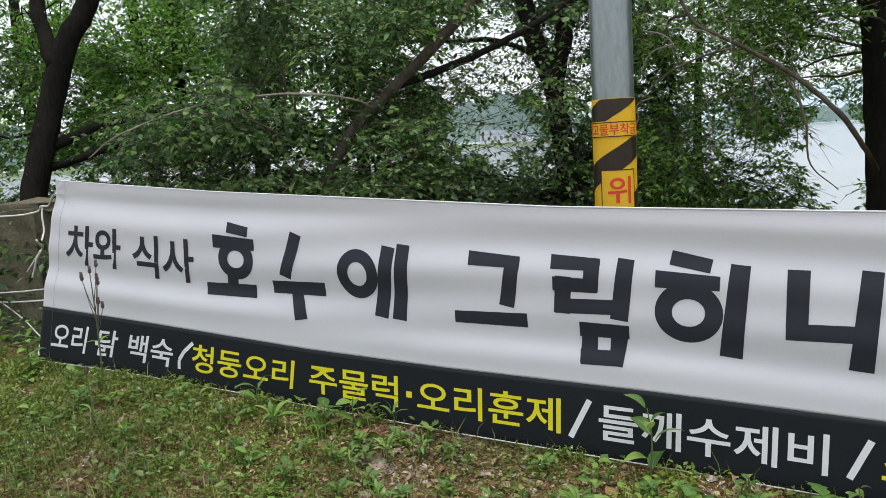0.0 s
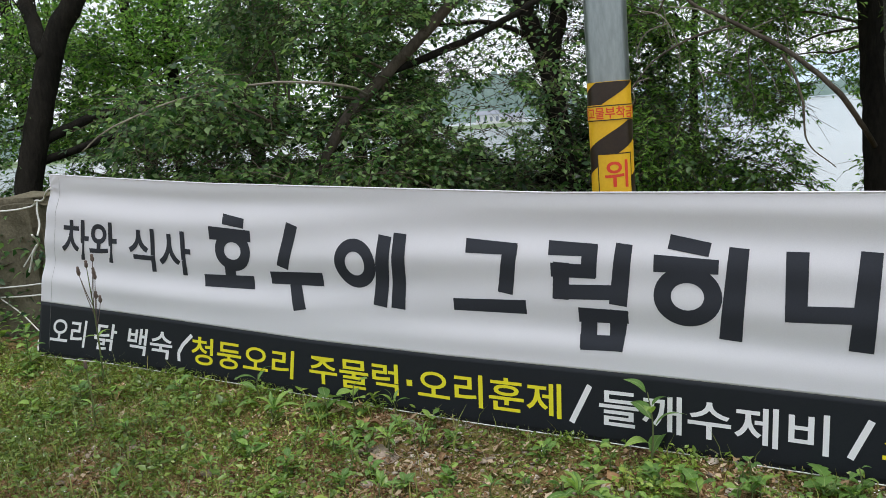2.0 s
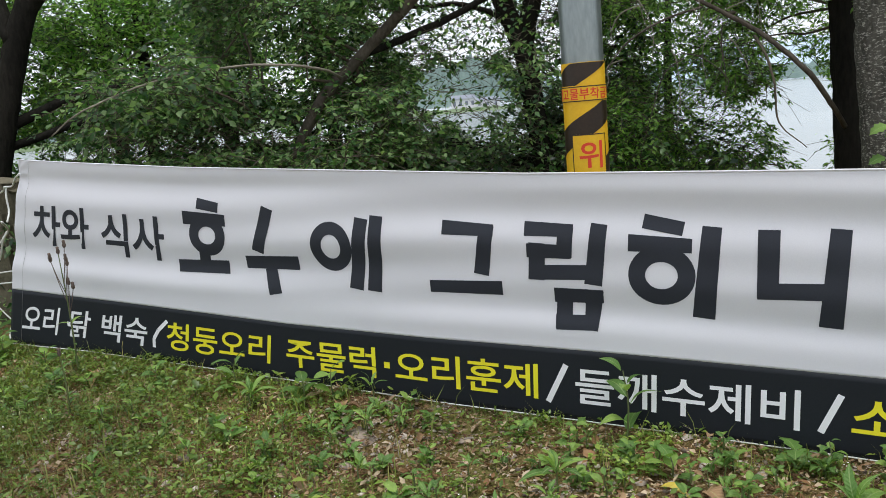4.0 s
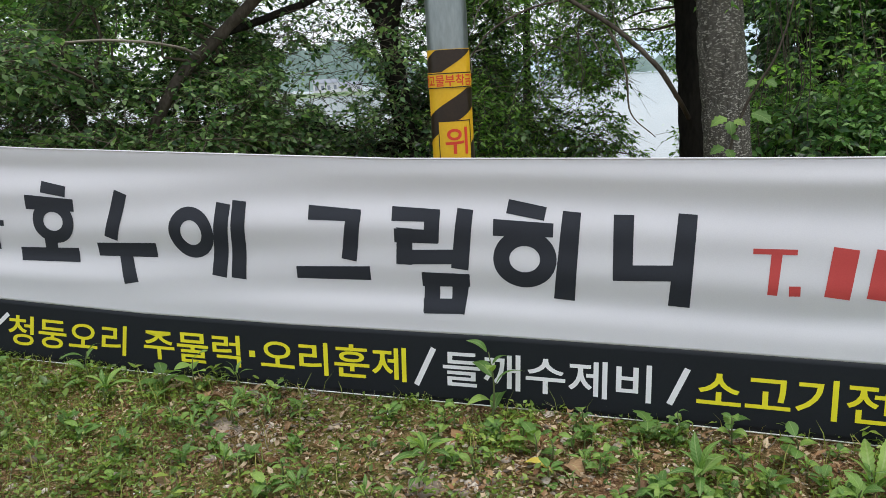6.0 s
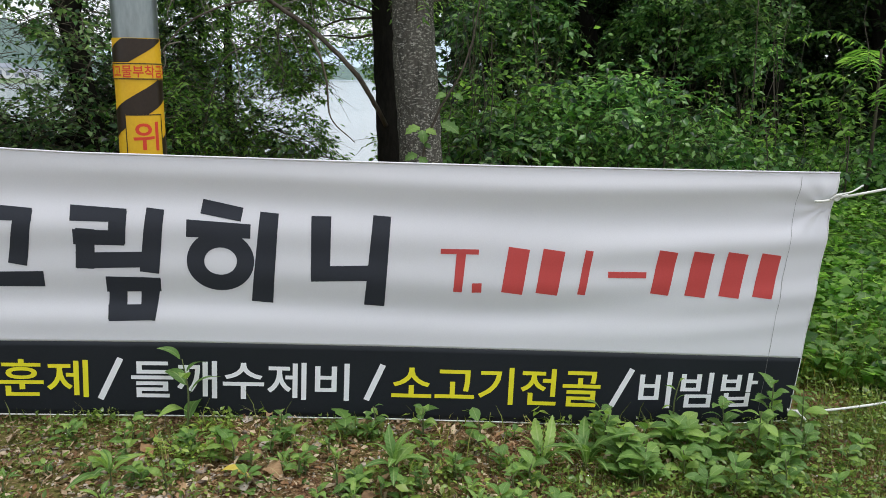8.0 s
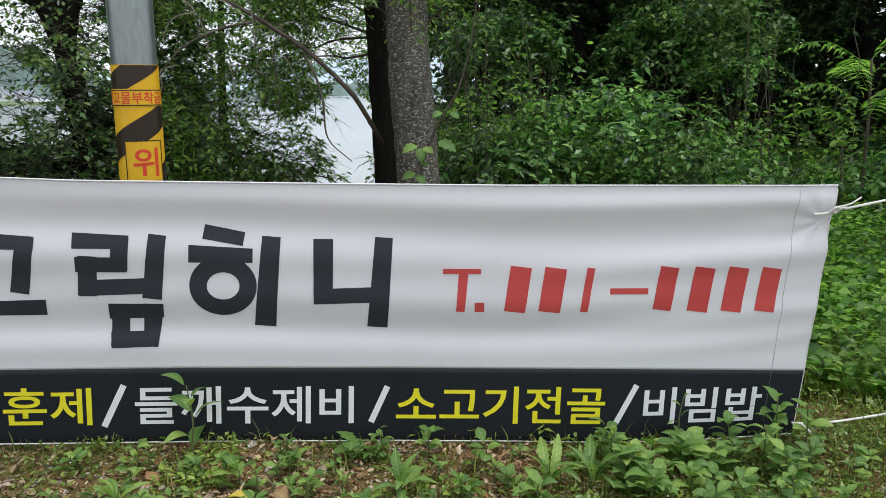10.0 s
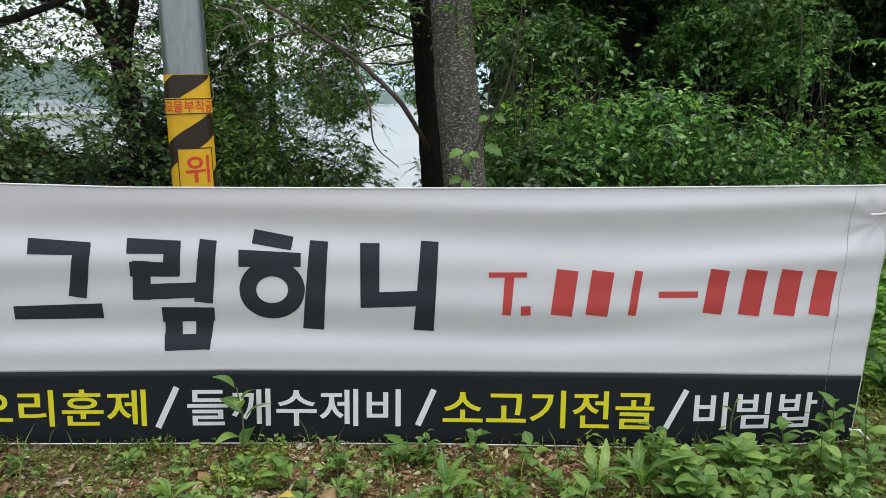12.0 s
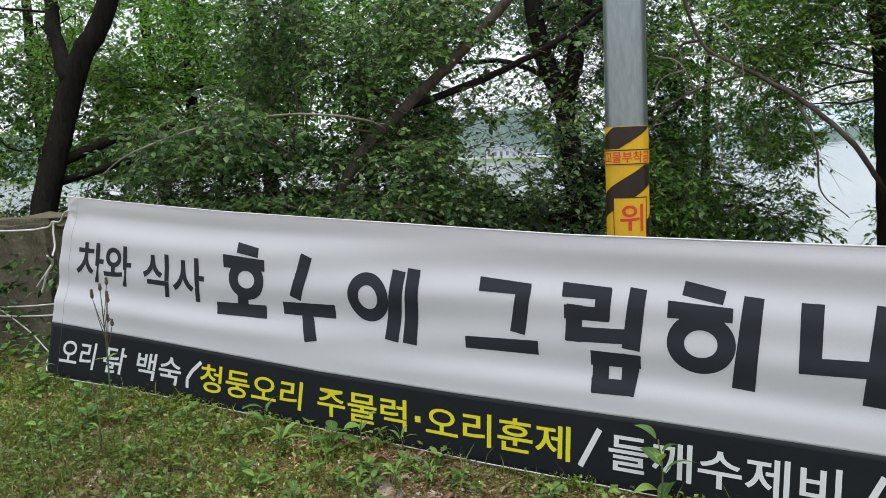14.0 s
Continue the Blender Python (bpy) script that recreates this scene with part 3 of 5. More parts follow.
# slashes and the dot between the words
for xa, xb, za, zb in ((-0.902, -0.826, 0.150, 0.296), (0.005, 0.066, 0.122, 0.252), (0.894, 0.968, 0.074, 0.214)):
    strip("printed_slash", (xa, za), (xb, zb), 0.021, 0.021, M_WHITE_INK)
for a, b in (((-2.713, 0.39), (-2.776, 0.343)), ((-2.776, 0.343), (-2.811, 0.302)), ((-2.811, 0.302), (-2.817, 0.259))):
    strip("printed_bracket", a, b, 0.018, 0.018, M_WHITE_INK)
strip("printed_dot", (-3.372, 0.352), (-3.350, 0.351), 0.024, 0.024, M_WHITE_INK)
strip("printed_dot", (-1.586, 0.248), (-1.560, 0.247), 0.026, 0.026, M_YELLOW_INK)
# the telephone line, as plain red bars
for xa, xb, za, zb in ((0.478, 0.575, 0.666, 0.505), (0.600, 0.700, 0.658, 0.500), (0.750, 0.800, 0.655, 0.496), (1.015, 1.105, 0.650, 0.492),
                       (1.142, 1.240, 0.644, 0.482), (1.268, 1.366, 0.640, 0.478), (1.394, 1.490, 0.634, 0.474)):
    m = (xa + xb) / 2
    lean = 0.012
    strip("red_bar", (m - lean, zb), (m + lean, za), xb - xa - 0.022, xb - xa - 0.022, M_RED)
for a, b, wa, wb in (((0.265, 0.658), (0.397, 0.654), 0.018, 0.018), ((0.337, 0.654), (0.324, 0.513), 0.033, 0.03)):
    strip("printed_letter", a, b, wa, wb, M_RED)
strip("red_bar", (0.374, 0.527), (0.408, 0.527), 0.034, 0.034, M_RED)
strip("red_bar", (0.857, 0.568), (0.996, 0.564), 0.022, 0.022, M_RED)


# ---- the steel pole with its warning sheet ----
def round_patch(name, s0, s1, z0f, z1f, r, material, parent, label="", n=24, m=6):
    """A patch wrapped round the pole: s along the girth, between two heights that may follow s."""
    s = np.linspace(s0, s1, n)
    v = []
    for q in s:
        za, zb = z0f(q), z1f(q)
        for k in range(m):
            a = q / 0.083 - math.pi / 2
            v.append((r * math.cos(a), r * math.sin(a), za + (zb - za) * k / (m - 1)))
    i = (np.arange(n - 1)[:, None] * m + np.arange(m - 1)[None]).ravel()
    t = np.concatenate([np.stack([i, i + m, i + m + 1], 1), np.stack([i, i + m + 1, i + 1], 1)])
    return part(name, mesh_tris(name, v, t, True), material, parent, label)


def round_words(body, s0, s1, z0, z1, r, material, parent, bold=0.015):
    v, t = finer(*text_arrays(body, bold), 2)
    a = (s0 + (s1 - s0) * v[:, 0]) / 0.083 - math.pi / 2
    p = np.stack([r * np.cos(a), r * np.sin(a), z0 + (z1 - z0) * v[:, 1]], -1)
    part("sign_lettering", mesh_tris("sign_lettering", p, t), material, parent, "red printed words " + body)


def build_pole():
    pz = float(ground_z(-0.847, 3.2))
    p = thing("steel_pole", (-0.847, 3.2, 0), "galvanised steel pole with a yellow and black warning sheet", "pole")
    v, t = tube([(0, 0, pz - 0.4), (0, 0, 0.4), (0, 0, 1.5), (0, 0, 3.5), (0, 0, 6.2)], [0.086, 0.0845, 0.083, 0.080, 0.074], 48)
    part("shaft", mesh_tris("shaft", v, t, True), M_STEEL, p)
    half = math.pi * 0.083
    top = lambda s: 1.372 + 0.0 * s
    low = lambda s: 0.35 + 0.0 * s
    round_patch("warning_sheet", -half, half, low, top, 0.0855, M_TAPE, p, "yellow plastic warning sheet", 64)
    for k in range(-5, 5):
        c = 1.114 + 0.225 * k
        lo = lambda s, c=c: min(1.370, max(0.36, c + 0.6 * s - 0.049))
        hi = lambda s, c=c: min(1.370, max(0.36, c + 0.6 * s + 0.049))
        round_patch("stripe", -half, half, lo, hi, 0.0866, M_STRIPE, p, "", 64)
    flat = lambda z: (lambda s: z)
    round_patch("label_strip", -half, half, flat(1.220), flat(1.284), 0.0875, M_TAPE, p, "", 64)
    for z in (1.224, 1.279):
        round_patch("rule", -half, half, flat(z - 0.002), flat(z + 0.002), 0.0884, M_STRIPE, p, "", 64, 2)
    turn = 0.258 * 0.083
    round_words("광고물부착금지", turn - 0.136, turn + 0.134, 1.229, 1.274, 0.0886, M_TAPE_RED, p)
    round_patch("sign_panel", turn - 0.058, turn + 0.080, flat(0.86), flat(1.094), 0.0875, M_TAPE, p, "", 30)
    for a, b in ((turn - 0.058, turn - 0.054), (turn + 0.076, turn + 0.080)):
        round_patch("rule", a, b, flat(0.86), flat(1.094), 0.0884, M_STRIPE, p, "", 2, 2)
    round_patch("rule", turn - 0.058, turn + 0.080, flat(1.090), flat(1.094), 0.0884, M_STRIPE, p, "", 24, 2)
    round_words("위", turn - 0.030, turn + 0.060, 0.958, 1.066, 0.0886, M_TAPE_RED, p, 0.014)


build_pole()


# ---- the standing stone and the ropes ----
def build_stone():
    bm = bmesh.new()
    bmesh.ops.create_cube(bm, size=1.0)
    bmesh.ops.scale(bm, vec=(1.25, 0.42, 0.98), verts=bm.verts)
    bmesh.ops.bevel(bm, geom=bm.edges[:], offset=0.035, segments=2, affect="EDGES")
    bmesh.ops.subdivide_edges(bm, edges=bm.edges[:], cuts=7, use_grid_fill=True)
    for q in bm.verts:
        p = q.co * 3.1
        d = noise.fractal(p, 0.9, 2.1, 4) * 0.030 + noise.noise(q.co * 14) * 0.007
        q.co += q.normal * d
        if q.co.z > 0.4:
            q.co.z += 0.03 * q.co.x + 0.015 * noise.noise(q.co * 6)
    me = bpy.data.meshes.new("standing_stone")
    bm.to_mesh(me)
    bm.free()
    s = part("standing_stone", me, M_STONE)
    s.location = (-4.77, 3.16, 0.53)
    s.rotation_euler = (0, 0, radians(4))
    tagged(s, "weathered brown-grey granite block standing on the verge with rope round it", "stone")


build_stone()


def rope(points, r, label, sag_steps=8):
    pts = smooth_path(points, sag_steps)
    v, t = tube(pts, [r, r], 7)
    ob = part("rope", mesh_tris("rope", v, t, True), M_ROPE)
    tagged(ob, label, "rope", "ropes that hold the banner")


rope([(-3.50, 2.650, 1.105), (-3.60, 2.70, 1.085), (-3.80, 2.82, 1.035), (-3.942, 2.88, 1.028), (-4.02, 2.925, 1.005), (-4.083, 2.925, 0.989), (-4.34, 2.935, 0.972), (-5.32, 2.93, 0.96)], 0.0048, "white nylon rope tied round the stone")
rope([(-3.93, 2.88, 1.03), (-3.915, 2.86, 0.97), (-3.90, 2.85, 0.90), (-3.86, 2.80, 0.85)], 0.005, "loose end of white nylon rope hanging by the stone")
rope([(-3.82, 2.74, 0.86), (-3.92, 2.84, 0.80), (-4.0, 2.86, 0.745), (-4.06, 2.875, 0.67), (-4.09, 2.88, 0.63)], 0.006, "frayed end of white nylon rope hanging by the stone")
rope([(-3.95, 2.85, 0.79), (-4.05, 2.87, 0.72), (-4.13, 2.88, 0.66)], 0.004, "frayed end of white nylon rope hanging by the stone")
rope([(-4.05, 2.97, 0.555), (-4.131, 2.93, 0.548), (-4.428, 2.932, 0.522), (-5.3, 2.93, 0.47)], 0.0042, "white nylon rope tied round the stone")
rope([(-4.05, 2.97, 0.49), (-4.123, 2.93, 0.486), (-4.44, 2.932, 0.464), (-5.3, 2.93, 0.43)], 0.0042, "white nylon rope tied round the stone")
rope([(-3.80, 2.655, 0.262), (-4.00, 2.80, 0.248), (-4.111, 2.90, 0.258), (-4.173, 2.925, 0.29), (-4.446, 2.935, 0.445), (-5.3, 2.93, 0.80)], 0.0042, "white nylon rope tied round the stone")
rope([(1.585, 2.655, 0.828), (1.628, 2.65, 0.831), (1.70, 2.655, 0.848), (1.823, 2.672, 0.862), (3.0, 2.87, 1.03), (4.62, 3.08, 1.27)], 0.0048, "white nylon rope tied to the upper corner of the banner")
rope([(1.635, 2.645, 0.836), (1.665, 2.648, 0.852), (1.71, 2.645, 0.862), (1.755, 2.65, 0.885)], 0.0032, "short frayed rope end at the knot")
rope([(1.645, 2.645, 0.84), (1.655, 2.635, 0.853), (1.672, 2.64, 0.848), (1.662, 2.65, 0.832), (1.645, 2.645, 0.84)], 0.0048, "rope knot at the upper corner of the banner", 4)
rope([(1.565, 2.655, 0.045), (1.60, 2.65, 0.041), (1.898, 2.69, 0.036), (3.0, 2.85, 0.10), (4.6, 3.08, 0.26)], 0.0048, "white nylon rope tied to the lower corner of the banner")
rope([(1.59, 2.65, 0.045), (1.62, 2.63, 0.02), (1.64, 2.62, -0.02)], 0.004, "loose rope end at the lower corner of the banner")


# ---- trees and shrubs ----
EYE = np.array([0.0, 0.0, 1.26])


def spot(az, el, d):
    """A place by its bearing (degrees right of straight ahead), its height angle and its distance from the verge."""
    a, e = np.radians(az), np.radians(el)
    return np.stack([d * np.sin(a), d * np.cos(a), 1.26 + d * np.tan(e)], -1)


# openings between the crowns, through which lake and sky show: bearing, height angle, half widths, share of leaves left
OPENINGS = ((-1.0, -2.4, 1.75, 3.3, 0.02), (-0.6, 4.3, 3.2, 2.0, 0.55), (-23.4, 0.6, 3.3, 2.0, 0.09), (-22.5, 5.4, 6.3, 2.4, 0.24), (-54.0, -0.9, 3.2, 0.9, 0.15),
            (-51.6, 4.7, 0.9, 1.3, 0.2), (-42.0, -0.8, 5.0, 0.8, 0.22), (-33.5, -1.0, 4.0, 0.8, 0.3), (5.4, 1.2, 0.8, 1.8, 0.15), (-17.0, 6.6, 0.8, 1.2, 0.15), (-5.3, -3.0, 2.4, 1.7, 0.28), (-8.6, -0.6, 1.8, 1.4, 0.45), (-49.0, 9.0, 1.8, 1.2, 0.45), (-39.5, 10.0, 1.5, 1.2, 0.5),
            (10.3, -0.9, 0.75, 0.45, 0.12), (8.2, -1.9, 0.50, 0.50, 0.20), (9.8, -5.8, 0.35, 0.45, 0.20), (7.7, 0.9, 0.40, 0.40, 0.15), (8.7, 1.7, 0.40, 0.50, 0.30))


def open_share(p):
    d = p - EYE
    az = np.degrees(np.arctan2(d[:, 0], d[:, 1]))
    el = np.degrees(np.arctan2(d[:, 2], np.hypot(d[:, 0], d[:, 1])))
    keep = np.ones(len(p))
    ragged = 1 + 0.38 * np.sin(1.9 * az + 1.3 * el) + 0.34 * np.sin(3.7 * el - 2.3 * az + 1.0) + 0.26 * np.sin(5.1 * az + 4.3 * el)
    for a, e, ra, re, k in OPENINGS:
        f = (((az - a) / ra) ** 2 + ((el - e) / re) ** 2) * np.maximum(ragged, 0.25)
        keep *= np.where(f < 1, k, np.where(f < 1.5, k + (1 - k) * (f - 1) * 2, 1))
    return keep


def needles(paths, r0, r1):
    """Thin three-sided twigs along many short paths (n, k, 3)."""
    n, k, _ = paths.shape
    t = unit(paths[:, -1] - paths[:, 0])
    a = unit(np.cross(t, np.array([0.3, 0.2, 0.93])))
    b = np.cross(t, a)
    r = np.linspace(r0, r1, k)
    ang = np.array([0, 2.1, 4.2])
    off = a[:, None, None] * np.cos(ang)[None, None, :, None] + b[:, None, None] * np.sin(ang)[None, None, :, None]
    v = paths[:, :, None] + off * r[None, :, None, None]
    q = []
    for i in range(k - 1):
        for j in range(3):
            p0, p1 = i * 3 + j, i * 3 + (j + 1) % 3
            q += [(p0, p1, p1 + 3), (p0, p1 + 3, p0 + 3)]
    tri = (np.arange(n) * k * 3)[:, None, None] + np.array(q)[None]
    return v.reshape(-1, 3), tri.reshape(-1, 3)


def foliage(rng, n, az, el, d, leaf, per=11, reach=(0.2, 0.45), clump=1.6, gate=0.06, droop=0.25, free=True, mounds=0):
    """Leafy sprays filling a part of a crown: leaves (corners, triangles), twigs, and the places of the sprays."""
    m = n * 3
    o = spot(rng.uniform(*az, m), rng.uniform(*el, m), rng.uniform(*d, m))
    dens = np.array([noise.noise(Vector(p) * clump) + 0.5 * noise.noise(Vector(p) * clump * 2.7) for p in o])
    o = o[dens > gate][:n]
    if mounds:
        c = spot(rng.uniform(*az, mounds), el[0] + (el[1] - el[0]) * rng.uniform(0, 1, mounds) ** 1.35, rng.uniform(*d, mounds))
        r = rng.uniform(0.26, 0.58, mounds)
        pick = rng.choice(mounds, n, p=r ** 2 / (r ** 2).sum())
        ball = rng.normal(0, 1, (n, 3))
        ball[:, 2] = np.where(ball[:, 2] < -0.35, -ball[:, 2], ball[:, 2])
        face = unit(ball)
        o = c[pick] + face * (r[pick] * rng.uniform(0.72, 1.05, n))[:, None] * np.array([1.25, 1.0, 0.85])
    n = len(o)
    a = rng.uniform(0, 2 * np.pi, n)
    way = unit(np.stack([np.cos(a), np.sin(a), rng.normal(-droop * 0.3, 0.35, n)], -1))
    length = rng.uniform(*reach, n)
    s = np.linspace(0, 1, 4)
    bend = rng.normal(0, 0.06, (n, 1, 3))
    paths = o[:, None] + way[:, None] * (length[:, None] * s)[..., None] + bend * (s * (1 - s) * 2)[None, :, None] - np.array([0, 0, 1.0]) * (droop * length[:, None] * s ** 2)[..., None]
    u = np.linspace(0.12, 1.0, per)[None] + rng.uniform(-0.04, 0.04, (n, per))
    base = o[:, None] + way[:, None] * (length[:, None] * u)[..., None] + bend * (u * (1 - u) * 2)[..., None] - np.array([0, 0, 1.0]) * (droop * length[:, None] * u ** 2)[..., None]
    side = unit(np.cross(way, np.array([0, 0, 1.0])))
    sign = np.where(np.arange(per) % 2 == 0, 1.0, -1.0)
    along = way[:, None] * rng.uniform(0.25, 0.8, (n, per))[..., None] + side[:, None] * (sign[None] * rng.uniform(0.4, 1.0, (n, per)))[..., None] + rng.normal(0, 0.28, (n, per, 3)) - np.array([0, 0, 0.25])
    normal = np.array([0, 0, 1.0]) + rng.normal(0, 0.45, (n, per, 3)) + (face[:, None] * 0.8 if mounds else 0.0)
    base, along, normal = base.reshape(-1, 3), along.reshape(-1, 3), normal.reshape(-1, 3)
    if free:
        ok = (rng.random(len(base)) < open_share(base)) & (base[:, 1] > 2.9)
        base, along, normal = base[ok], along[ok], normal[ok]
    size = rng.uniform(0.65, 1.2, len(base)) * leaf[0]
    lv = leaves(base, along, normal, size, size * leaf[1] * rng.uniform(0.85, 1.15, len(base)))
    if free:
        paths = paths[(rng.random(n) < open_share(paths[:, 2]) + 0.08) & (paths[..., 1].min(1) > 2.85)]
    return lv, needles(paths, 0.0028, 0.0010), o


def limb(pts, r0, r1, sides=8, seed=0, steps=6, knots=0.10, lumps=0.16):
    p = smooth_path(pts, steps)
    rng = np.random.default_rng(seed)
    p[1:-1] += rng.normal(0, r0 * knots, (len(p) - 2, 3))
    return tube(p, [r0, (r0 + r1) * 0.55, r1], sides, lumps, seed)


def tree(label, trunk, r0, r1, bark, leaf_mat, crown, limbs=(), seed=1, branch_mat=None, branches=26, twig_mat=None):
    """A tree: a tapered trunk, named limbs, thin branches to its sprays, and a crown of leaves.
    crown: stretches (n, az, el, d, leaf); limbs: (points, r0, r1, bark)."""
    rng = np.random.default_rng(seed)
    base = trunk[0]
    ob = thing("tree", (0, 0, 0), label, "tree", "trees on the lake bank")
    v, t = limb([(base[0], base[1], float(ground_z(base[0], base[1])) - 0.3)] + list(trunk), r0, r1, 20, seed, 8, 0.025, 0.07)
    part("trunk", mesh_tris("trunk", v, t, True), bark, ob)
    for i, (pts, a, b, mt) in enumerate(limbs):
        v, t = limb(pts, a, b, 9, seed * 7 + i)
        part("limb", mesh_tris("limb", v, t, True), mt, ob)
    lv, tw, at = [], [], []
    for n, az, el, d, leaf, *rest in crown:
        x, y, o = foliage(rng, n, az, el, d, leaf, *rest)
        lv.append(x)
        tw.append(y)
        at.append(o)
    at = np.concatenate(at)
    roots = np.concatenate([smooth_path(trunk, 5)[2:]] + [smooth_path(pts, 5)[3:] for pts, a, *_ in limbs if a > 0.0125])
    clear = open_share(at) > 0.8
    at = at[clear]
    for k in rng.choice(len(at), min(branches, len(at)), replace=False):
        e = at[k]
        gap = np.linalg.norm(roots - e, axis=1) + 0.8 * np.maximum(0, roots[:, 2] - e[2])
        s = roots[np.argmin(gap + rng.uniform(0, 0.6, len(gap)))]
        mid = (s + e) / 2 + rng.normal(0, 0.10, 3) + np.array([0, 0, 0.06 * np.linalg.norm(e - s)])
        q = (s * 0.7 + e * 0.3) + rng.normal(0, 0.06, 3)
        way = smooth_path([s, q, mid, e], 4)
        if open_share(way).min() < 0.5 or way[:, 1].min() < 2.9:
            continue
        v, t = tube(way, [0.011, 0.007, 0.003], 5, 0.1, int(k))
        part("branch", mesh_tris("branch", v, t, True), branch_mat or bark, ob)
    tagged(part("twigwork", mesh_tris("twigwork", *joined(tw)), twig_mat or M_TWIG, ob), kind="stuff")
    tagged(part("crown", mesh_tris("crown", *joined(lv)), leaf_mat, ob), kind="stuff")
    return ob


WIDE = (0.046, 0.60)
SLIM = (0.050, 0.38)
BIG = (0.085, 0.55)

def bare_twigs(n):
    """Thin leafless twigs that hang and arch before the crown."""
    rng = np.random.default_rng(88)
    out = []
    for k in range(n):
        s = spot(rng.uniform(-14.5, -3.0), rng.uniform(1.5, 9.0), rng.uniform(4.7, 5.3))
        w = np.array([rng.normal(0, 0.16), rng.normal(0, 0.05), 0.0])
        fall = rng.uniform(0.15, 0.55)
        out.append(([s, s + w * 0.6 + np.array([0, 0, -0.15 * fall]), s + w + np.array([rng.normal(0, 0.03), 0, -0.6 * fall]), s + w * 1.1 + np.array([rng.normal(0, 0.05), 0, -fall])], 0.0036, 0.0014, M_BARK_PALE if k % 3 else M_BARK_BROWN))
    return out


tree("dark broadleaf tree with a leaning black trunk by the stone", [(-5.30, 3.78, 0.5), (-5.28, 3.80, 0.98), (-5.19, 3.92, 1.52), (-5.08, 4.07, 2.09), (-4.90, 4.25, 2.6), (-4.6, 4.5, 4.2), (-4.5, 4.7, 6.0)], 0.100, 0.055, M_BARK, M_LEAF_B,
     [(1500, (-67, -43), (-3.5, 3), (6.4, 9.6), (0.05, 0.6)), (1100, (-67, -48), (3, 12), (6.7, 9.6), (0.05, 0.6), 11, (0.2, 0.42), 1.7, 0.20), (260, (-67, -40), (13, 40), (5.5, 9.5), BIG)],
     [([(-5.12, 4.0, 1.95), (-5.35, 4.1, 2.3), (-5.6, 4.3, 2.9), (-5.9, 4.6, 4.0)], 0.06, 0.03, M_BARK), ([(-5.22, 3.9, 1.35), (-4.95, 4.2, 1.52), (-4.6, 4.6, 1.62), (-4.2, 5.0, 1.66)], 0.04, 0.015, M_BARK),
      ([(-5.22, 3.9, 1.22), (-4.8, 4.2, 1.36), (-4.4, 4.5, 1.40), (-4.0, 4.8, 1.36)], 0.03, 0.01, M_BARK)], 2)

tree("broadleaf tree leaning over the bank with grey-green leaves", [(-2.98, 4.00, 0.4), (-2.91, 4.06, 0.94), (-2.75, 4.18, 1.33), (-2.50, 4.33, 1.60), (-2.24, 4.46, 1.86), (-1.98, 4.59, 2.15), (-1.5, 4.85, 2.8), (-1.1, 5.1, 4.4)], 0.036, 0.027, M_BARK_BROWN, M_LEAF_B,
     [(2400, (-48, -27), (-3.4, 3.5), (4.5, 6.2), WIDE), (1350, (-41, -25), (3.5, 12), (4.8, 6.8), WIDE, 11, (0.2, 0.42), 1.7, 0.20), (90, (-47, -35), (0.5, 5), (4.0, 4.5), WIDE), (520, (-42, -29), (0, 6), (5.0, 6.5), WIDE), (240, (-38, -31.5), (-3.4, 0.6), (3.7, 4.15), WIDE), (500, (-27, -17), (-3, 9), (4.7, 6.2), WIDE), (120, (-50, -20), (13, 34), (4.6, 6.6), BIG)],
     [([(-2.62, 4.26, 1.47), (-2.50, 3.92, 1.50), (-2.46, 3.68, 1.515), (-2.50, 3.50, 1.53), (-2.69, 3.36, 1.54), (-2.97, 3.11, 1.50), (-3.24, 2.86, 1.38), (-3.42, 2.80, 1.27)], 0.0085, 0.0035, M_BARK_PALE),
      ([(-2.5, 4.33, 1.60), (-2.1, 4.6, 1.75), (-1.7, 4.9, 1.98), (-1.3, 5.1, 2.3)], 0.025, 0.012, M_BARK), ([(-2.8, 4.15, 1.2), (-3.1, 4.1, 1.28), (-3.4, 4.0, 1.24), (-3.7, 3.9, 1.12)], 0.014, 0.006, M_TWIG)], 3, M_TWIG, 60)

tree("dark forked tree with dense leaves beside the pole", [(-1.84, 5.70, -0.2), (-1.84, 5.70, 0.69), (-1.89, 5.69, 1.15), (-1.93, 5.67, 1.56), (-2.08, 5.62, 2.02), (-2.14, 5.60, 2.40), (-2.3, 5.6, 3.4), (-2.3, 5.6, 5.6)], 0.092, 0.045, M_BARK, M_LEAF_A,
     [(1100, (-31, -24), (-5, -1.5), (5.6, 8), WIDE), (2500, (-20.5, -11), (-5.5, 11.5), (5.9, 8), WIDE), (800, (-30, -17), (1.5, 11.5), (5.9, 8.5), WIDE), (160, (-32, -6), (13, 36), (5.5, 8.5), BIG)],
     [([(-1.93, 5.67, 1.62), (-1.84, 5.7, 2.0), (-1.76, 5.73, 2.4), (-1.5, 5.8, 3.4)], 0.07, 0.03, M_BARK), ([(-2.0, 5.65, 1.8), (-2.3, 5.5, 1.95), (-2.7, 5.4, 1.98), (-3.1, 5.4, 2.12)], 0.022, 0.008, M_BARK)], 4, None, 55)

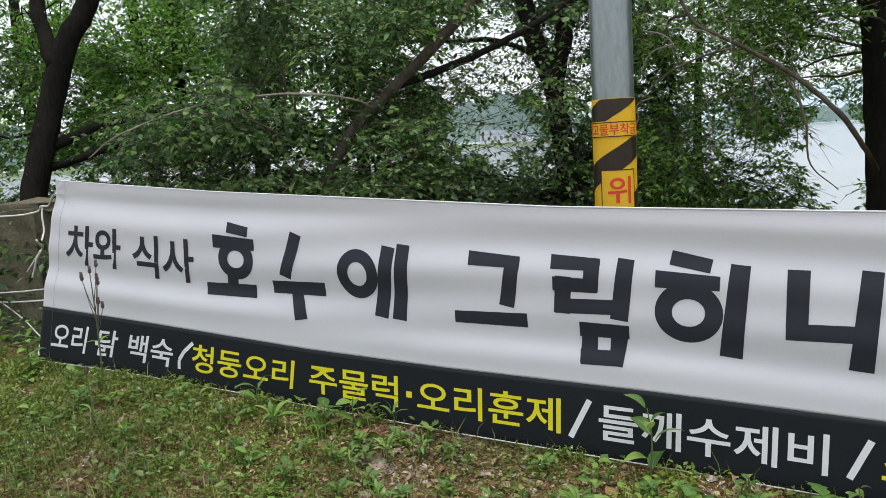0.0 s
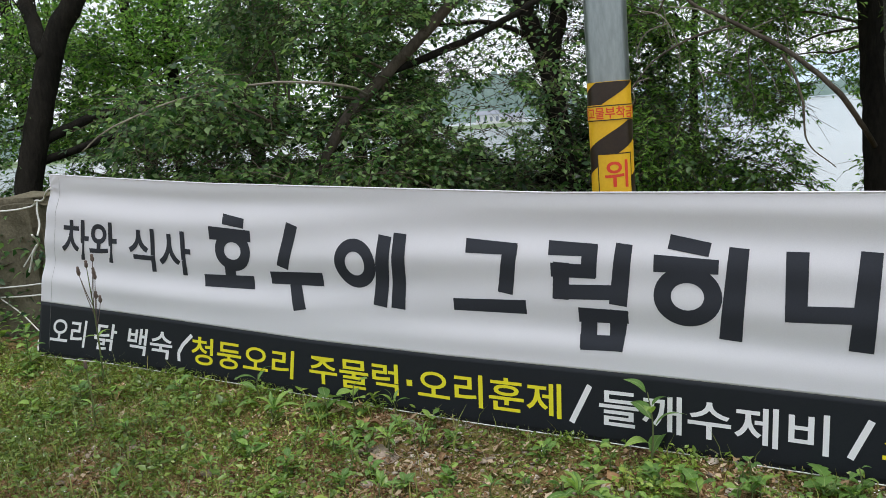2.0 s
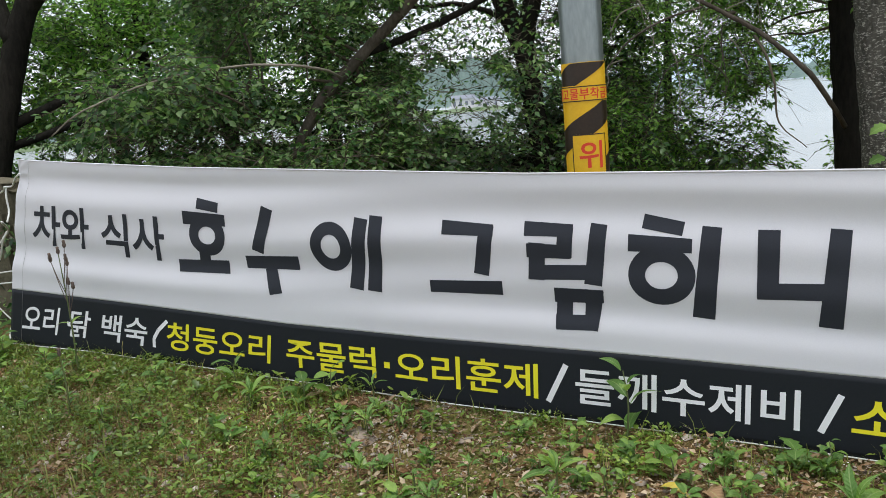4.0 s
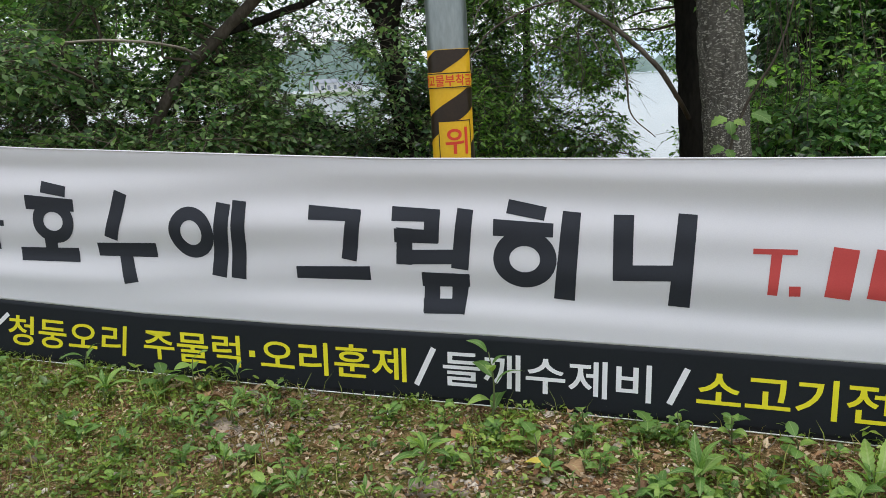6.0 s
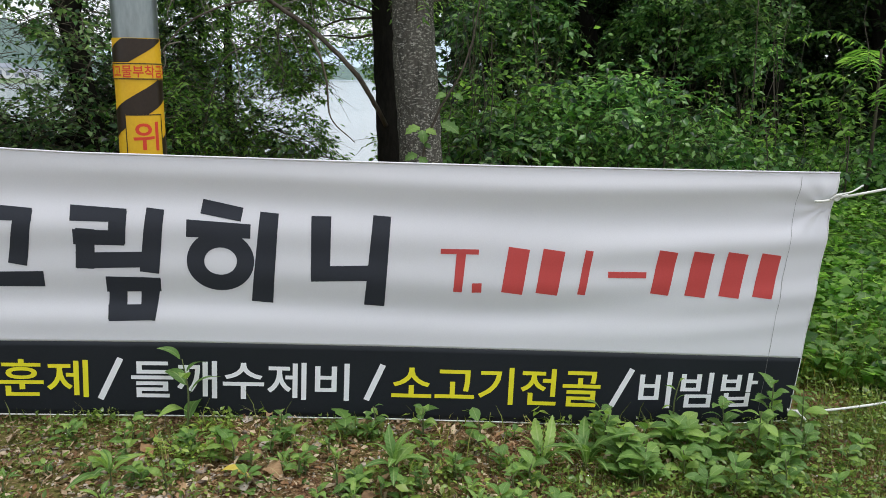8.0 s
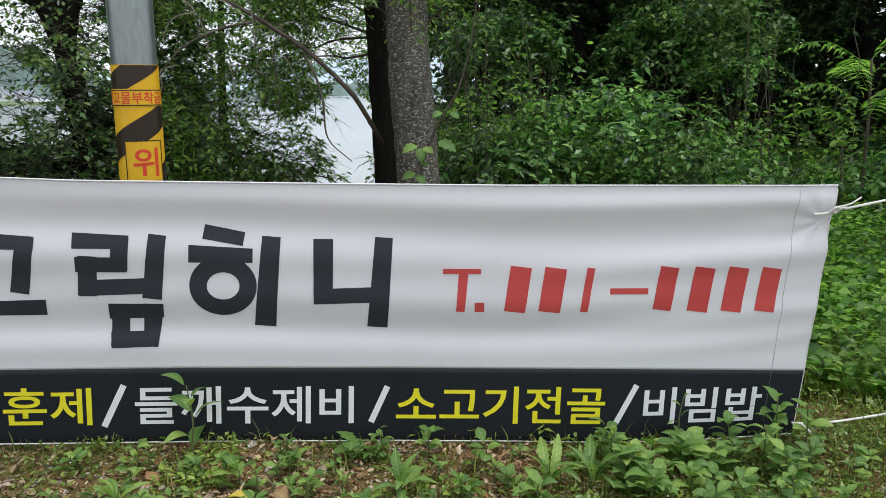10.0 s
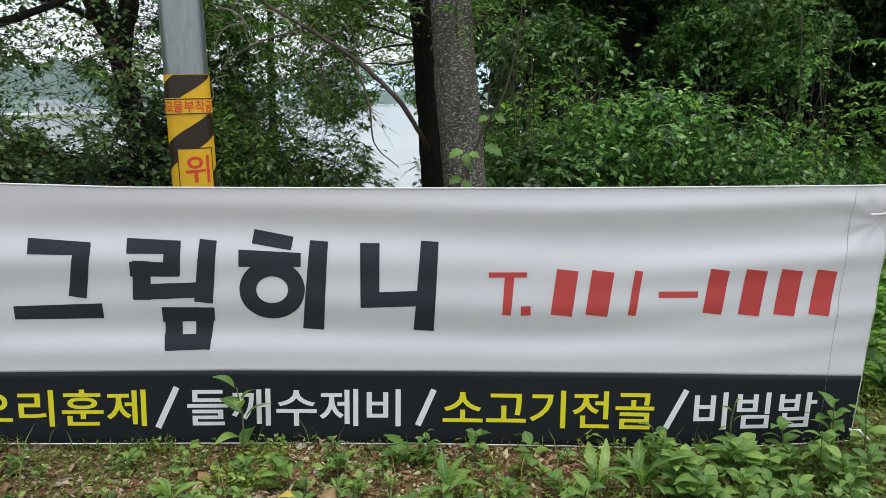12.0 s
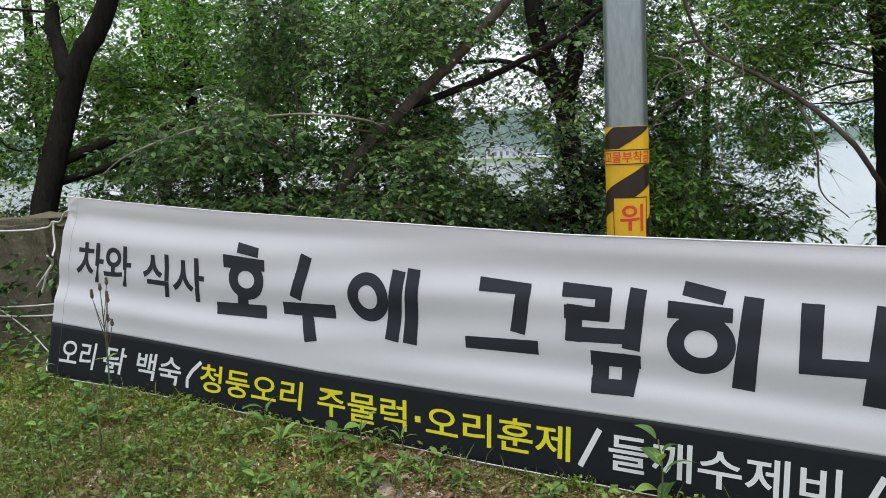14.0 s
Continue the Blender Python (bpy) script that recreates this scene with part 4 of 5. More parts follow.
tree("tall tree with a straight flecked grey trunk behind the banner", [(0.38, 5.18, 0.0), (0.365, 5.18, 0.67), (0.32, 5.19, 1.33), (0.30, 5.19, 1.84), (0.26, 5.2, 3.0), (0.2, 5.2, 6.5)], 0.140, 0.11, M_BARK_GREY, M_LEAF_C,
     [(240, (-4, 9), (5, 12), (4.9, 7.0), SLIM), (200, (-8, 16), (13, 38), (4.8, 7.5), BIG)], [], 5, M_TWIG, 16)

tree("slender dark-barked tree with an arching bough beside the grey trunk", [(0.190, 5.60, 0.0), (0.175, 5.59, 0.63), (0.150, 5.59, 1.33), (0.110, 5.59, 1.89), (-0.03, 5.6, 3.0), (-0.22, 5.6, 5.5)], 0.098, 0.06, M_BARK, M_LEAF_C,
     [(1800, (-14.2, -3.0), (-5.8, 6.5), (5.2, 7.5), SLIM), (950, (-14, 0.5), (4, 12), (5.2, 7.2), SLIM), (200, (-3.4, 4.5), (-0.5, 6), (6, 8), SLIM), (110, (1.2, 4.4), (-5.6, -3.2), (6, 7), SLIM), (150, (0.6, 2.6), (-1.5, 5.0), (5.9, 7.2), SLIM), (100, (-14, 6), (13, 34), (5.2, 7.5), BIG)],
     [([(0.14, 5.5, 0.92), (0.06, 5.15, 1.08), (-0.07, 5.0, 1.28), (-0.31, 4.99, 1.51), (-0.59, 4.96, 1.70), (-0.85, 4.93, 1.89), (-1.0, 4.9, 2.4)], 0.0165, 0.009, M_BARK_BROWN),
      ([(-0.33, 4.99, 1.49), (-0.26, 4.9, 1.36), (-0.22, 4.86, 1.2), (-0.2, 4.85, 1.0), (-0.06, 4.8, 0.86)], 0.009, 0.003, M_TWIG),
      ([(-0.6, 4.96, 1.68), (-0.8, 4.8, 1.62), (-1.0, 4.7, 1.5), (-1.15, 4.65, 1.3)], 0.007, 0.003, M_BARK_BROWN)] + bare_twigs(18), 6, M_TWIG, 40)

tree("tree beside the verge to which the banner ropes are tied", [(4.72, 3.12, 0.0), (4.70, 3.12, 1.2), (4.75, 3.2, 2.4), (4.8, 3.3, 4.0), (4.9, 3.4, 6.0)], 0.14, 0.06, M_BARK, M_LEAF_A,
     [(350, (46, 68), (24, 46), (4.6, 7.0), BIG)], [], 7, None, 12)

tree("fresh green tree with light passing through its leaves", [(-5.6, 5.6, -0.2), (-5.55, 5.6, 1.0), (-5.6, 5.7, 2.4), (-5.5, 5.7, 5.5)], 0.07, 0.03, M_BARK, M_LEAF_C,
     [(1900, (-54, -38), (0.5, 12), (6.8, 9.0), (0.05, 0.58)), (150, (-54, -38), (12, 30), (6.8, 9.0), BIG)], [], 17, None, 30)

for k, (az, d, h) in enumerate(((-66, 12.0, 6.5), (-60, 11.0, 6.5), (-54, 13.0, 6.5), (-47, 12.0, 6.0), (-40, 10.5, 6.5), (-33, 11.0, 6.0), (-29, 13.0, 5.0), (-15, 11.5, 6.0), (-9, 12.5, 6.2))):
    s = spot(az, 0, d)
    gz = float(ground_z(s[0], s[1]))
    tree("leafy tree lower down the lake bank", [(s[0], s[1], gz), (s[0] + 0.1, s[1], gz + 2.0), (s[0] - 0.1, s[1] + 0.1, gz + 4.0), (s[0], s[1], gz + h)], 0.13, 0.04, M_BARK, M_LEAF_C if az < -30 else (M_LEAF_A if k % 2 else M_LEAF_B),
         [(260, (az - 6, az + 6), (-6, 3), (d - 1.6, d + 1.6), BIG), (300, (az - 6.5, az + 6.5), (3, 13), (d - 1.8, d + 1.8), BIG), (70, (az - 6, az + 6), (14, 24), (d - 1.8, d + 1.8), (0.12, 0.55))], [], 20 + k, None, 22)


def shrub(label, az, el, d, n, leaf, mat, seed, stems=16, per=11, name="shrub", category="shrub", clump=1.5, gate=-0.10, mounds=0):
    rng = np.random.default_rng(seed)
    ob = thing(name, (0, 0, 0), label, category, "shrubs along the bank")
    lv, tw, at = foliage(rng, n, az, el, d, leaf, per, (0.14, 0.34) if mounds else (0.22, 0.55), clump, gate, 0.3, True, mounds)
    for e in at[rng.choice(len(at), min(stems, len(at)), replace=False)]:
        g = np.array([e[0] + rng.normal(0, 0.25), e[1] + rng.normal(0, 0.25), 0.0])
        g[2] = float(ground_z(g[0], g[1])) - 0.05
        way = smooth_path([g, (g * 0.6 + e * 0.4) + rng.normal(0, 0.08, 3), e], 4)
        if open_share(way).min() < 0.6:
            continue
        v, t = tube(way, [0.012, 0.007, 0.003], 5, 0.1, seed)
        part("stem", mesh_tris("stem", v, t, True), M_TWIG, ob)
    tagged(part("twigwork", mesh_tris("twigwork", *tw), M_TWIG, ob), kind="stuff")
    tagged(part("foliage", mesh_tris("foliage", *lv), mat, ob), kind="stuff")
    return ob


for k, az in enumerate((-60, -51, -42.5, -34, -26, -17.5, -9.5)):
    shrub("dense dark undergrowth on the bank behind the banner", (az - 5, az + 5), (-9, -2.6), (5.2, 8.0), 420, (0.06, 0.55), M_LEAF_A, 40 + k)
shrub("low bright shrub at the foot of the grey trunk", (1.4, 5.5), (-9, -5.0), (5.6, 6.6), 120, (0.06, 0.5), M_LEAF_C, 48)
for k, (a0, a1, e0, e1, d0, d1, n, leaf, mt) in enumerate((
        (5.2, 12.5, -8, -3.6, 6.0, 7.6, 430, (0.074, 0.5), M_LEAF_S), (10.5, 18.5, -8, -3.2, 6.4, 8.2, 640, (0.082, 0.52), M_LEAF_S), (17.5, 26, -8, -4.2, 6.6, 9.0, 620, (0.080, 0.52), M_LEAF_S),
        (24.5, 33, -8, -4.8, 7.8, 10.5, 520, (0.085, 0.55), M_LEAF_S), (31, 42, -7, -3.2, 8.5, 11.5, 500, (0.085, 0.55), M_LEAF_S), (6, 13, -1, 5, 7.5, 9.5, 420, (0.08, 0.5), M_LEAF_A),
        (7.0, 11.0, 2, 9, 8.2, 9.6, 420, (0.085, 0.52), M_LEAF_S), (20, 26, 1.0, 7, 8.6, 10.2, 620, (0.085, 0.55), M_LEAF_S))):
    shrub("dense green shrub overgrown with climbing vines", (a0, a1), (e0, e1), (d0, d1), n, leaf, mt, 60 + k, 30, 11, "shrub", "shrub", 1.2, 0.40, n // 72 if mt is M_LEAF_S or e0 < -6 else 0)


def climber(az, el, d, n, mat, seed, label):
    """Climbing shoots that stand up out of the shrubs, with leaves all along."""
    rng = np.random.default_rng(seed)
    ob = thing("climbing_vine", (0, 0, 0), label, "vine", "vines over the shrubs")
    lv, tw, at = foliage(rng, n, az, el, d, (0.070, 0.55), 15, (0.30, 0.62), 1.5, -0.3, -0.9)
    g = at[0].copy()
    g[2] = float(ground_z(g[0], g[1])) - 0.05
    part("stem", mesh_tris("stem", *tube(smooth_path([g, (g + at[0]) / 2 + rng.normal(0, 0.05, 3), at[0]], 5), [0.012, 0.005], 6), True), M_TWIG, ob)
    tagged(part("twigwork", mesh_tris("twigwork", *tw), M_STEM, ob), kind="stuff")
    tagged(part("foliage", mesh_tris("foliage", *lv), mat, ob), kind="stuff")


climber((11, 18), (-8, -4.2), (6.0, 6.9), 110, M_LEAF_S, 201, "bright climbing vine shooting up over the shrub")
climber((17, 26), (-8.5, -5), (6.2, 7.2), 110, M_LEAF_S, 202, "bright climbing vine shooting up over the shrub")
climber((6, 12), (-6, -2.5), (6.0, 7.0), 80, M_LEAF_C, 203, "bright climbing vine over the low shrub")
climber((22, 27), (1.5, 6.5), (8.0, 9.0), 60, M_LEAF_B, 204, "pale-leaved climbing vine hanging in the tree")
climber((24, 33), (-6, -3.0), (7.4, 9.0), 60, M_LEAF_C, 205, "bright climbing vine at the edge of the field")


def bare_vines():
    """Leafless woody vines that hang and loop between the shrubs and the trees."""
    rng = np.random.default_rng(221)
    ob = thing("climbing_vine", (0, 0, 0), "tangle of thin bare brown vines hanging from the trees", "vine", "vines over the shrubs")
    for k in range(16):
        az = rng.uniform(6.0, 10.5) if k < 9 else rng.uniform(26.5, 33.0)
        d = rng.uniform(5.7, 6.6) if k < 9 else rng.uniform(7.2, 7.9)
        pts = []
        for j in range(7):
            e = 9.0 - 16.0 * j / 6
            pts.append(spot(az + rng.normal(0, 0.28) + 0.12 * j * (k % 3 - 1), e, d + rng.normal(0, 0.08)))
        low = pts[-1].copy()
        low[2] = float(ground_z(low[0], low[1])) - 0.03
        v, t = tube(smooth_path(pts[k % 3:] + [low], 6), [0.0014, 0.003, 0.0045], 5, 0.2, k)
        part("vine_stem", mesh_tris("vine_stem", v, t, True), M_BARK_BROWN, ob)


bare_vines()
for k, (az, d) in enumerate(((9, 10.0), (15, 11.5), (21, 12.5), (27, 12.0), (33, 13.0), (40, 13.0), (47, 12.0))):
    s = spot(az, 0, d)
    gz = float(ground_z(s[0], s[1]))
    # last two stretches: crown mostly out of view, added to darken the wood below
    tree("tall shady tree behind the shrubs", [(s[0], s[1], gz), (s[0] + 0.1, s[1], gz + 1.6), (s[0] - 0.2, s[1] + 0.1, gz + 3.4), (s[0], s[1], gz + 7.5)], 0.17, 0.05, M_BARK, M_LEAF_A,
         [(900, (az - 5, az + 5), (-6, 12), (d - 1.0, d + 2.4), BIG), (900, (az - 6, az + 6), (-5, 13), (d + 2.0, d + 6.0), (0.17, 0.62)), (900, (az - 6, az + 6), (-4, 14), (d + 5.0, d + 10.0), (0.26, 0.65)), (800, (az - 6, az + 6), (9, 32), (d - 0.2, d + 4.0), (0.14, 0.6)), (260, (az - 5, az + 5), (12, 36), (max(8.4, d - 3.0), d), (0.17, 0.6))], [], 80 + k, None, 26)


# ---- the green field beside the banner ----
def chips(base, along, normal, length, width):
    """Very small leaves of two triangles each."""
    along = unit(along)
    side = unit(np.cross(along, normal))
    up = np.cross(side, along)
    n = len(base)
    L, Wd = np.asarray(length)[:, None], np.asarray(width)[:, None]
    v = np.empty((n, 4, 3))
    v[:, 0] = base
    v[:, 1] = base + along * L * 0.5 + side * Wd * 0.5 + up * L * 0.10
    v[:, 2] = base + along * L
    v[:, 3] = base + along * L * 0.5 - side * Wd * 0.5 + up * L * 0.10
    t = (np.arange(n) * 4)[:, None, None] + np.array([(0, 1, 2), (0, 2, 3)])[None]
    return v.reshape(-1, 3), t.reshape(-1, 3)


def blades(base, height, lean, width):
    """Grass blades that bend over: three corners low, two in the middle, one tip."""
    n = len(base)
    side = unit(np.cross(lean, np.array([0, 0, 1.0])))
    H, Wd = np.asarray(height)[:, None], np.asarray(width)[:, None]
    v = np.empty((n, 5, 3))
    v[:, 0] = base - side * Wd * 0.5
    v[:, 1] = base + side * Wd * 0.5
    mid = base + np.array([0, 0, 0.62]) * H + lean * H * 0.22
    v[:, 2] = mid - side * Wd * 0.42
    v[:, 3] = mid + side * Wd * 0.42
    v[:, 4] = base + np.array([0, 0, 0.86]) * H + lean * H * 0.72
    t = (np.arange(n) * 5)[:, None, None] + np.array([(0, 1, 3), (0, 3, 2), (2, 3, 4)])[None]
    return v.reshape(-1, 3), t.reshape(-1, 3)


def patch(x, y, f=1.0, k=0.0):
    """Slow variation over the ground, about -1 to 1."""
    return np.array([noise.noise(Vector((a * f + k, b * f, k))) + 0.5 * noise.noise(Vector((a * f * 2.6, b * f * 2.6, k + 4))) for a, b in zip(x, y)])


def green_share(x, y):
    """How much of the verge is overgrown: the left stretch and the right end, less on the gravel between."""
    s = 0.50 * step(-1.5, -2.6, x) + 0.55 * step(0.1, 0.9, x) + 0.44 + 0.5 * step(1.35, 1.7, x)
    s = s + 1.0 * patch(x, y, 2.6, 3.0) + 0.55 * patch(x, y, 7.5, 8.0)
    s = s - 0.55 * np.exp(-(((x + 1.15) / 0.75) ** 2 + ((y - 2.38) / 0.25) ** 2)) - 0.45 * np.exp(-(((x - 0.25) / 0.5) ** 2 + ((y - 2.42) / 0.22) ** 2))
    return np.clip(s, 0.02, 1.0) * step(2.95, 2.1, x + 0.2 * np.sin(3.1 * y)) * step(-5.4, -4.7, x) * step(0.85, 1.6, y + 0.25 * np.sin(1.7 * x) + 0.12 * np.sin(4.3 * x))


def scatter(rng, n, x, y, share=None):
    px, py = rng.uniform(*x, n), rng.uniform(*y, n)
    if share is not None:
        ok = rng.random(n) < share(px, py)
        px, py = px[ok], py[ok]
    return np.stack([px, py, ground_z(px, py)], -1)


def flat_ways(rng, n, rise=0.25):
    a = rng.uniform(0, 2 * np.pi, n)
    return np.stack([np.cos(a), np.sin(a), np.abs(rng.normal(rise, 0.25, n))], -1)


def stuff(name, va, material, label, category, smooth=False):
    return tagged(part(name, mesh_tris(name, *va, smooth), material), label, category, kind="stuff")


def build_cover():
    rng = np.random.default_rng(11)
    verge = ((-5.4, 2.9), (0.9, 2.72))
    # tiny leaves of moss, chickweed and clover
    b = scatter(rng, 150000, *verge, green_share)
    n = len(b)
    b[:, 2] += rng.uniform(0.0, 0.035, n) * (0.5 + green_share(b[:, 0], b[:, 1]))
    L = rng.uniform(0.006, 0.017, n)
    stuff("ground_cover", chips(b, flat_ways(rng, n, 0.4), np.array([0, 0, 1.0]) + rng.normal(0, 0.4, (n, 3)), L, L * rng.uniform(0.45, 0.85, n)), M_LEAF_G, "mat of tiny green leaves covering the verge", "ground cover")
    # the same mat where the verge runs into the field
    b = scatter(rng, 26000, (1.55, 3.9), (2.55, 3.9), lambda x, y: np.clip(0.75 + 0.4 * patch(x, y, 2.0, 61.0), 0, 1))
    n = len(b)
    b[:, 2] += rng.uniform(0.0, 0.07, n)
    L = rng.uniform(0.010, 0.030, n)
    stuff("ground_cover", leaves(b, flat_ways(rng, n, 0.4), np.array([0, 0, 1.0]) + rng.normal(0, 0.4, (n, 3)), L, L * rng.uniform(0.4, 0.8, n)), M_LEAF_G, "mat of small green leaves beside the banner's end", "ground cover")
    # middle-sized herbs
    b = scatter(rng, 12500, *verge, lambda x, y: green_share(x, y) * 0.8 + 0.06)
    c = np.repeat(b, 5, 0) + np.concatenate([rng.normal(0, 0.014, (len(b) * 5, 2)), rng.uniform(0.005, 0.05, (len(b) * 5, 1))], 1)
    n = len(c)
    L = rng.uniform(0.010, 0.034, n)
    stuff("small_herbs", leaves(c, flat_ways(rng, n, 0.45), np.array([0, 0, 1.0]) + rng.normal(0, 0.3, (n, 3)), L, L * rng.uniform(0.4, 0.65, n)), M_LEAF_G, "small green herbs among the soil and stones", "herbs")
    # broader herbs in tufts
    b = scatter(rng, 1000, *verge, lambda x, y: np.clip(0.15 + 0.9 * patch(x, y, 1.9, 71.0), 0.03, 1))
    c = np.repeat(b, 9, 0) + np.concatenate([rng.normal(0, 0.018, (len(b) * 9, 2)), rng.uniform(0.015, 0.075, (len(b) * 9, 1))], 1)
    n = len(c)
    L = np.repeat(rng.uniform(0.6, 1.25, len(b)), 9) * rng.uniform(0.022, 0.046, n)
    stuff("herb_tufts", leaves(c, flat_ways(rng, n, 0.35), np.array([0, 0, 1.0]) + rng.normal(0, 0.3, (n, 3)), L, L * rng.uniform(0.35, 0.62, n)), M_LEAF_G, "tufts of broader green herbs on the verge", "herbs")
    # grass
    b = scatter(rng, 78000, *verge, lambda x, y: np.clip(green_share(x, y) * (0.35 + 0.6 * step(-1.8, -3.2, x)) + 0.05, 0, 1))
    n = len(b)
    lean = flat_ways(rng, n, 0.0) * rng.uniform(0.4, 1.3, (n, 1))
    stuff("grass", blades(b, rng.uniform(0.02, 0.075, n) + 0.05 * (rng.random(n) < 0.06), lean, rng.uniform(0.0012, 0.0030, n)), M_GRASS, "short green and straw-coloured grass on the verge", "grass")
    # litter
    b = scatter(rng, 72000, *verge, lambda x, y: np.clip(1.05 - green_share(x, y) * 0.75, 0.12, 1))
    n = len(b)
    b[:, 2] += rng.uniform(0.004, 0.020, n)
    L = np.exp(rng.normal(-4.14, 0.46, n))
    stuff("leaf_litter", leaves(b, flat_ways(rng, n, 0.1), np.array([0, 0, 1.0]) + rng.normal(0, 0.35, (n, 3)), L, L * rng.uniform(0.18, 0.75, n), 0.3, -0.12), M_DEAD, "brown dead leaves and chips scattered on the soil", "leaf litter")
    # twiglets and straw
    b = scatter(rng, 1500, *verge, lambda x, y: np.clip(1.0 - green_share(x, y) * 0.7, 0.15, 1))
    n = len(b)
    b[:, 2] += 0.008
    w = flat_ways(rng, n, 0.05) * rng.uniform(0.02, 0.10, (n, 1))
    paths = b[:, None] + w[:, None] * np.linspace(0, 1, 3)[None, :, None] + rng.normal(0, 0.004, (n, 3, 3))
    stuff("straw", needles(paths, 0.0014, 0.0008), M_BARK_PALE, "thin dry straws and twigs lying on the soil", "straw")
    # gravel
    ico = [(0, 0, 1), (0.894, 0, 0.447), (0.276, 0.851, 0.447), (-0.724, 0.526, 0.447), (-0.724, -0.526, 0.447), (0.276, -0.851, 0.447),
           (0.724, 0.526, -0.447), (-0.276, 0.851, -0.447), (-0.894, 0, -0.447), (-0.276, -0.851, -0.447), (0.724, -0.526, -0.447), (0, 0, -1)]
    tri = [(0, 1, 2), (0, 2, 3), (0, 3, 4), (0, 4, 5), (0, 5, 1), (1, 6, 2), (2, 7, 3), (3, 8, 4), (4, 9, 5), (5, 10, 1), (2, 6, 7), (3, 7, 8), (4, 8, 9), (5, 9, 10), (1, 10, 6)]
    b = scatter(rng, 25000, (-4.6, 2.4), (1.4, 2.72), lambda x, y: np.clip(0.9 - green_share(x, y), 0.03, 1) * np.clip(0.35 + patch(x, y, 1.6, 9.0), 0.06, 1))
    n = len(b)
    s = rng.lognormal(-5.0, 0.55, n)[:, None] * np.array([1, 1, 1])
    sc = s * rng.uniform(0.45, 1.45, (n, 3)) * np.array([1, 1, 0.5])
    shp = np.array(ico)[None] * rng.uniform(0.62, 1.25, (n, 12, 1))
    a = rng.uniform(0, 6.28, n)
    v = shp * sc[:, None]
    v = np.stack([v[..., 0] * np.cos(a)[:, None] - v[..., 1] * np.sin(a)[:, None], v[..., 0] * np.sin(a)[:, None] + v[..., 1] * np.cos(a)[:, None], v[..., 2]], -1) + (b + np.array([0, 0, 0.003]))[:, None]
    t = (np.arange(n) * 12)[:, None, None] + np.array(tri)[None]
    stuff("gravel", (v.reshape(-1, 3), t.reshape(-1, 3)), M_PEBBLE, "small grey and tan stones strewn on the soil", "gravel")
    # tiny white blossoms
    b = scatter(rng, 1300, (-4.6, 2.0), (1.4, 2.65), lambda x, y: green_share(x, y) * np.clip(0.3 + patch(x, y, 2.0, 21.0), 0, 1))
    n = len(b)
    b[:, 2] += rng.uniform(0.03, 0.06, n)
    L = np.full(n, 0.006)
    stuff("blossoms", chips(b, flat_ways(rng, n, 0.1), np.array([0, 0, 1.0]) + rng.normal(0, 0.3, (n, 3)), L, L), M_WHITE_INK, "tiny white blossoms dotted over the ground cover", "flowers")
    # thin grass and herbs over the rest of the verge
    around = lambda x, y: np.clip(0.45 + 0.9 * patch(x, y, 0.7, 51.0), 0.05, 1)
    b = scatter(rng, 60000, (-11, 11), (-7, 2.7), around)
    n = len(b)
    lean = flat_ways(rng, n, 0.0) * rng.uniform(0.4, 1.3, (n, 1))
    stuff("thin_grass", blades(b, rng.uniform(0.03, 0.11, n), lean, rng.uniform(0.003, 0.006, n)), M_GRASS, "thin tufts of grass over the open verge", "grass")
    b = scatter(rng, 30000, (-11, 11), (-7, 5.5), around)
    n = len(b)
    b[:, 2] += rng.uniform(0.01, 0.06, n)
    L = rng.uniform(0.02, 0.06, n)
    stuff("scattered_herbs", leaves(b, flat_ways(rng, n, 0.35), np.array([0, 0, 1.0]) + rng.normal(0, 0.3, (n, 3)), L, L * rng.uniform(0.4, 0.7, n)), M_LEAF_G, "scattered low herbs over the open verge", "herbs")
    # the field right of the banner, and the bank behind the stone
    fx = lambda x, y: np.clip(step(1.5, 1.9, x - 0.1 * (y - 2.7)) * (0.7 + 0.5 * patch(x, y, 0.8, 31.0)), 0.0, 1)
    az, dd = np.radians(rng.uniform(22, 50, 60000)), rng.uniform(3.55, 12.5, 60000)
    px, py = dd * np.sin(az), dd * np.cos(az)
    ok = rng.random(60000) < fx(px, py) + 0.25 * (px > 1.75)
    px, py = px[ok], py[ok]
    b = np.stack([px, py, ground_z(px, py)], -1)
    n = len(b)
    tall = np.clip(0.12 + 0.06 * (b[:, 1] - 2.6), 0.12, 0.45)
    b[:, 2] += rng.uniform(0.15, 1.0, n) * tall
    L = rng.uniform(0.028, 0.082, n)
    stuff("field_weeds", leaves(b, flat_ways(rng, n, 0.15), np.array([0, 0, 1.0]) + rng.normal(0, 0.4, (n, 3)), L, L * rng.uniform(0.5, 0.95, n)), M_LEAF_C, "waist-deep leafy green weeds filling the field", "weeds")
    b = scatter(rng, 52000, (1.5, 7.0), (2.2, 6.0), fx)
    n = len(b)
    lean = flat_ways(rng, n, 0.0) * rng.uniform(0.3, 1.2, (n, 1))
    stuff("field_grass", blades(b, rng.uniform(0.05, 0.13, n) + 0.12 * rng.random(n) * (b[:, 1] > 2.95), lean, rng.uniform(0.0016, 0.0036, n)), M_GRASS, "long green grass in the field", "grass")
    b = scatter(rng, 9000, (-8.0, -3.7), (2.72, 5.0), lambda x, y: np.clip(0.6 + 0.5 * patch(x, y, 1.1, 41.0), 0, 1))
    n = len(b)
    b[:, 2] += rng.uniform(0.0, 0.22, n)
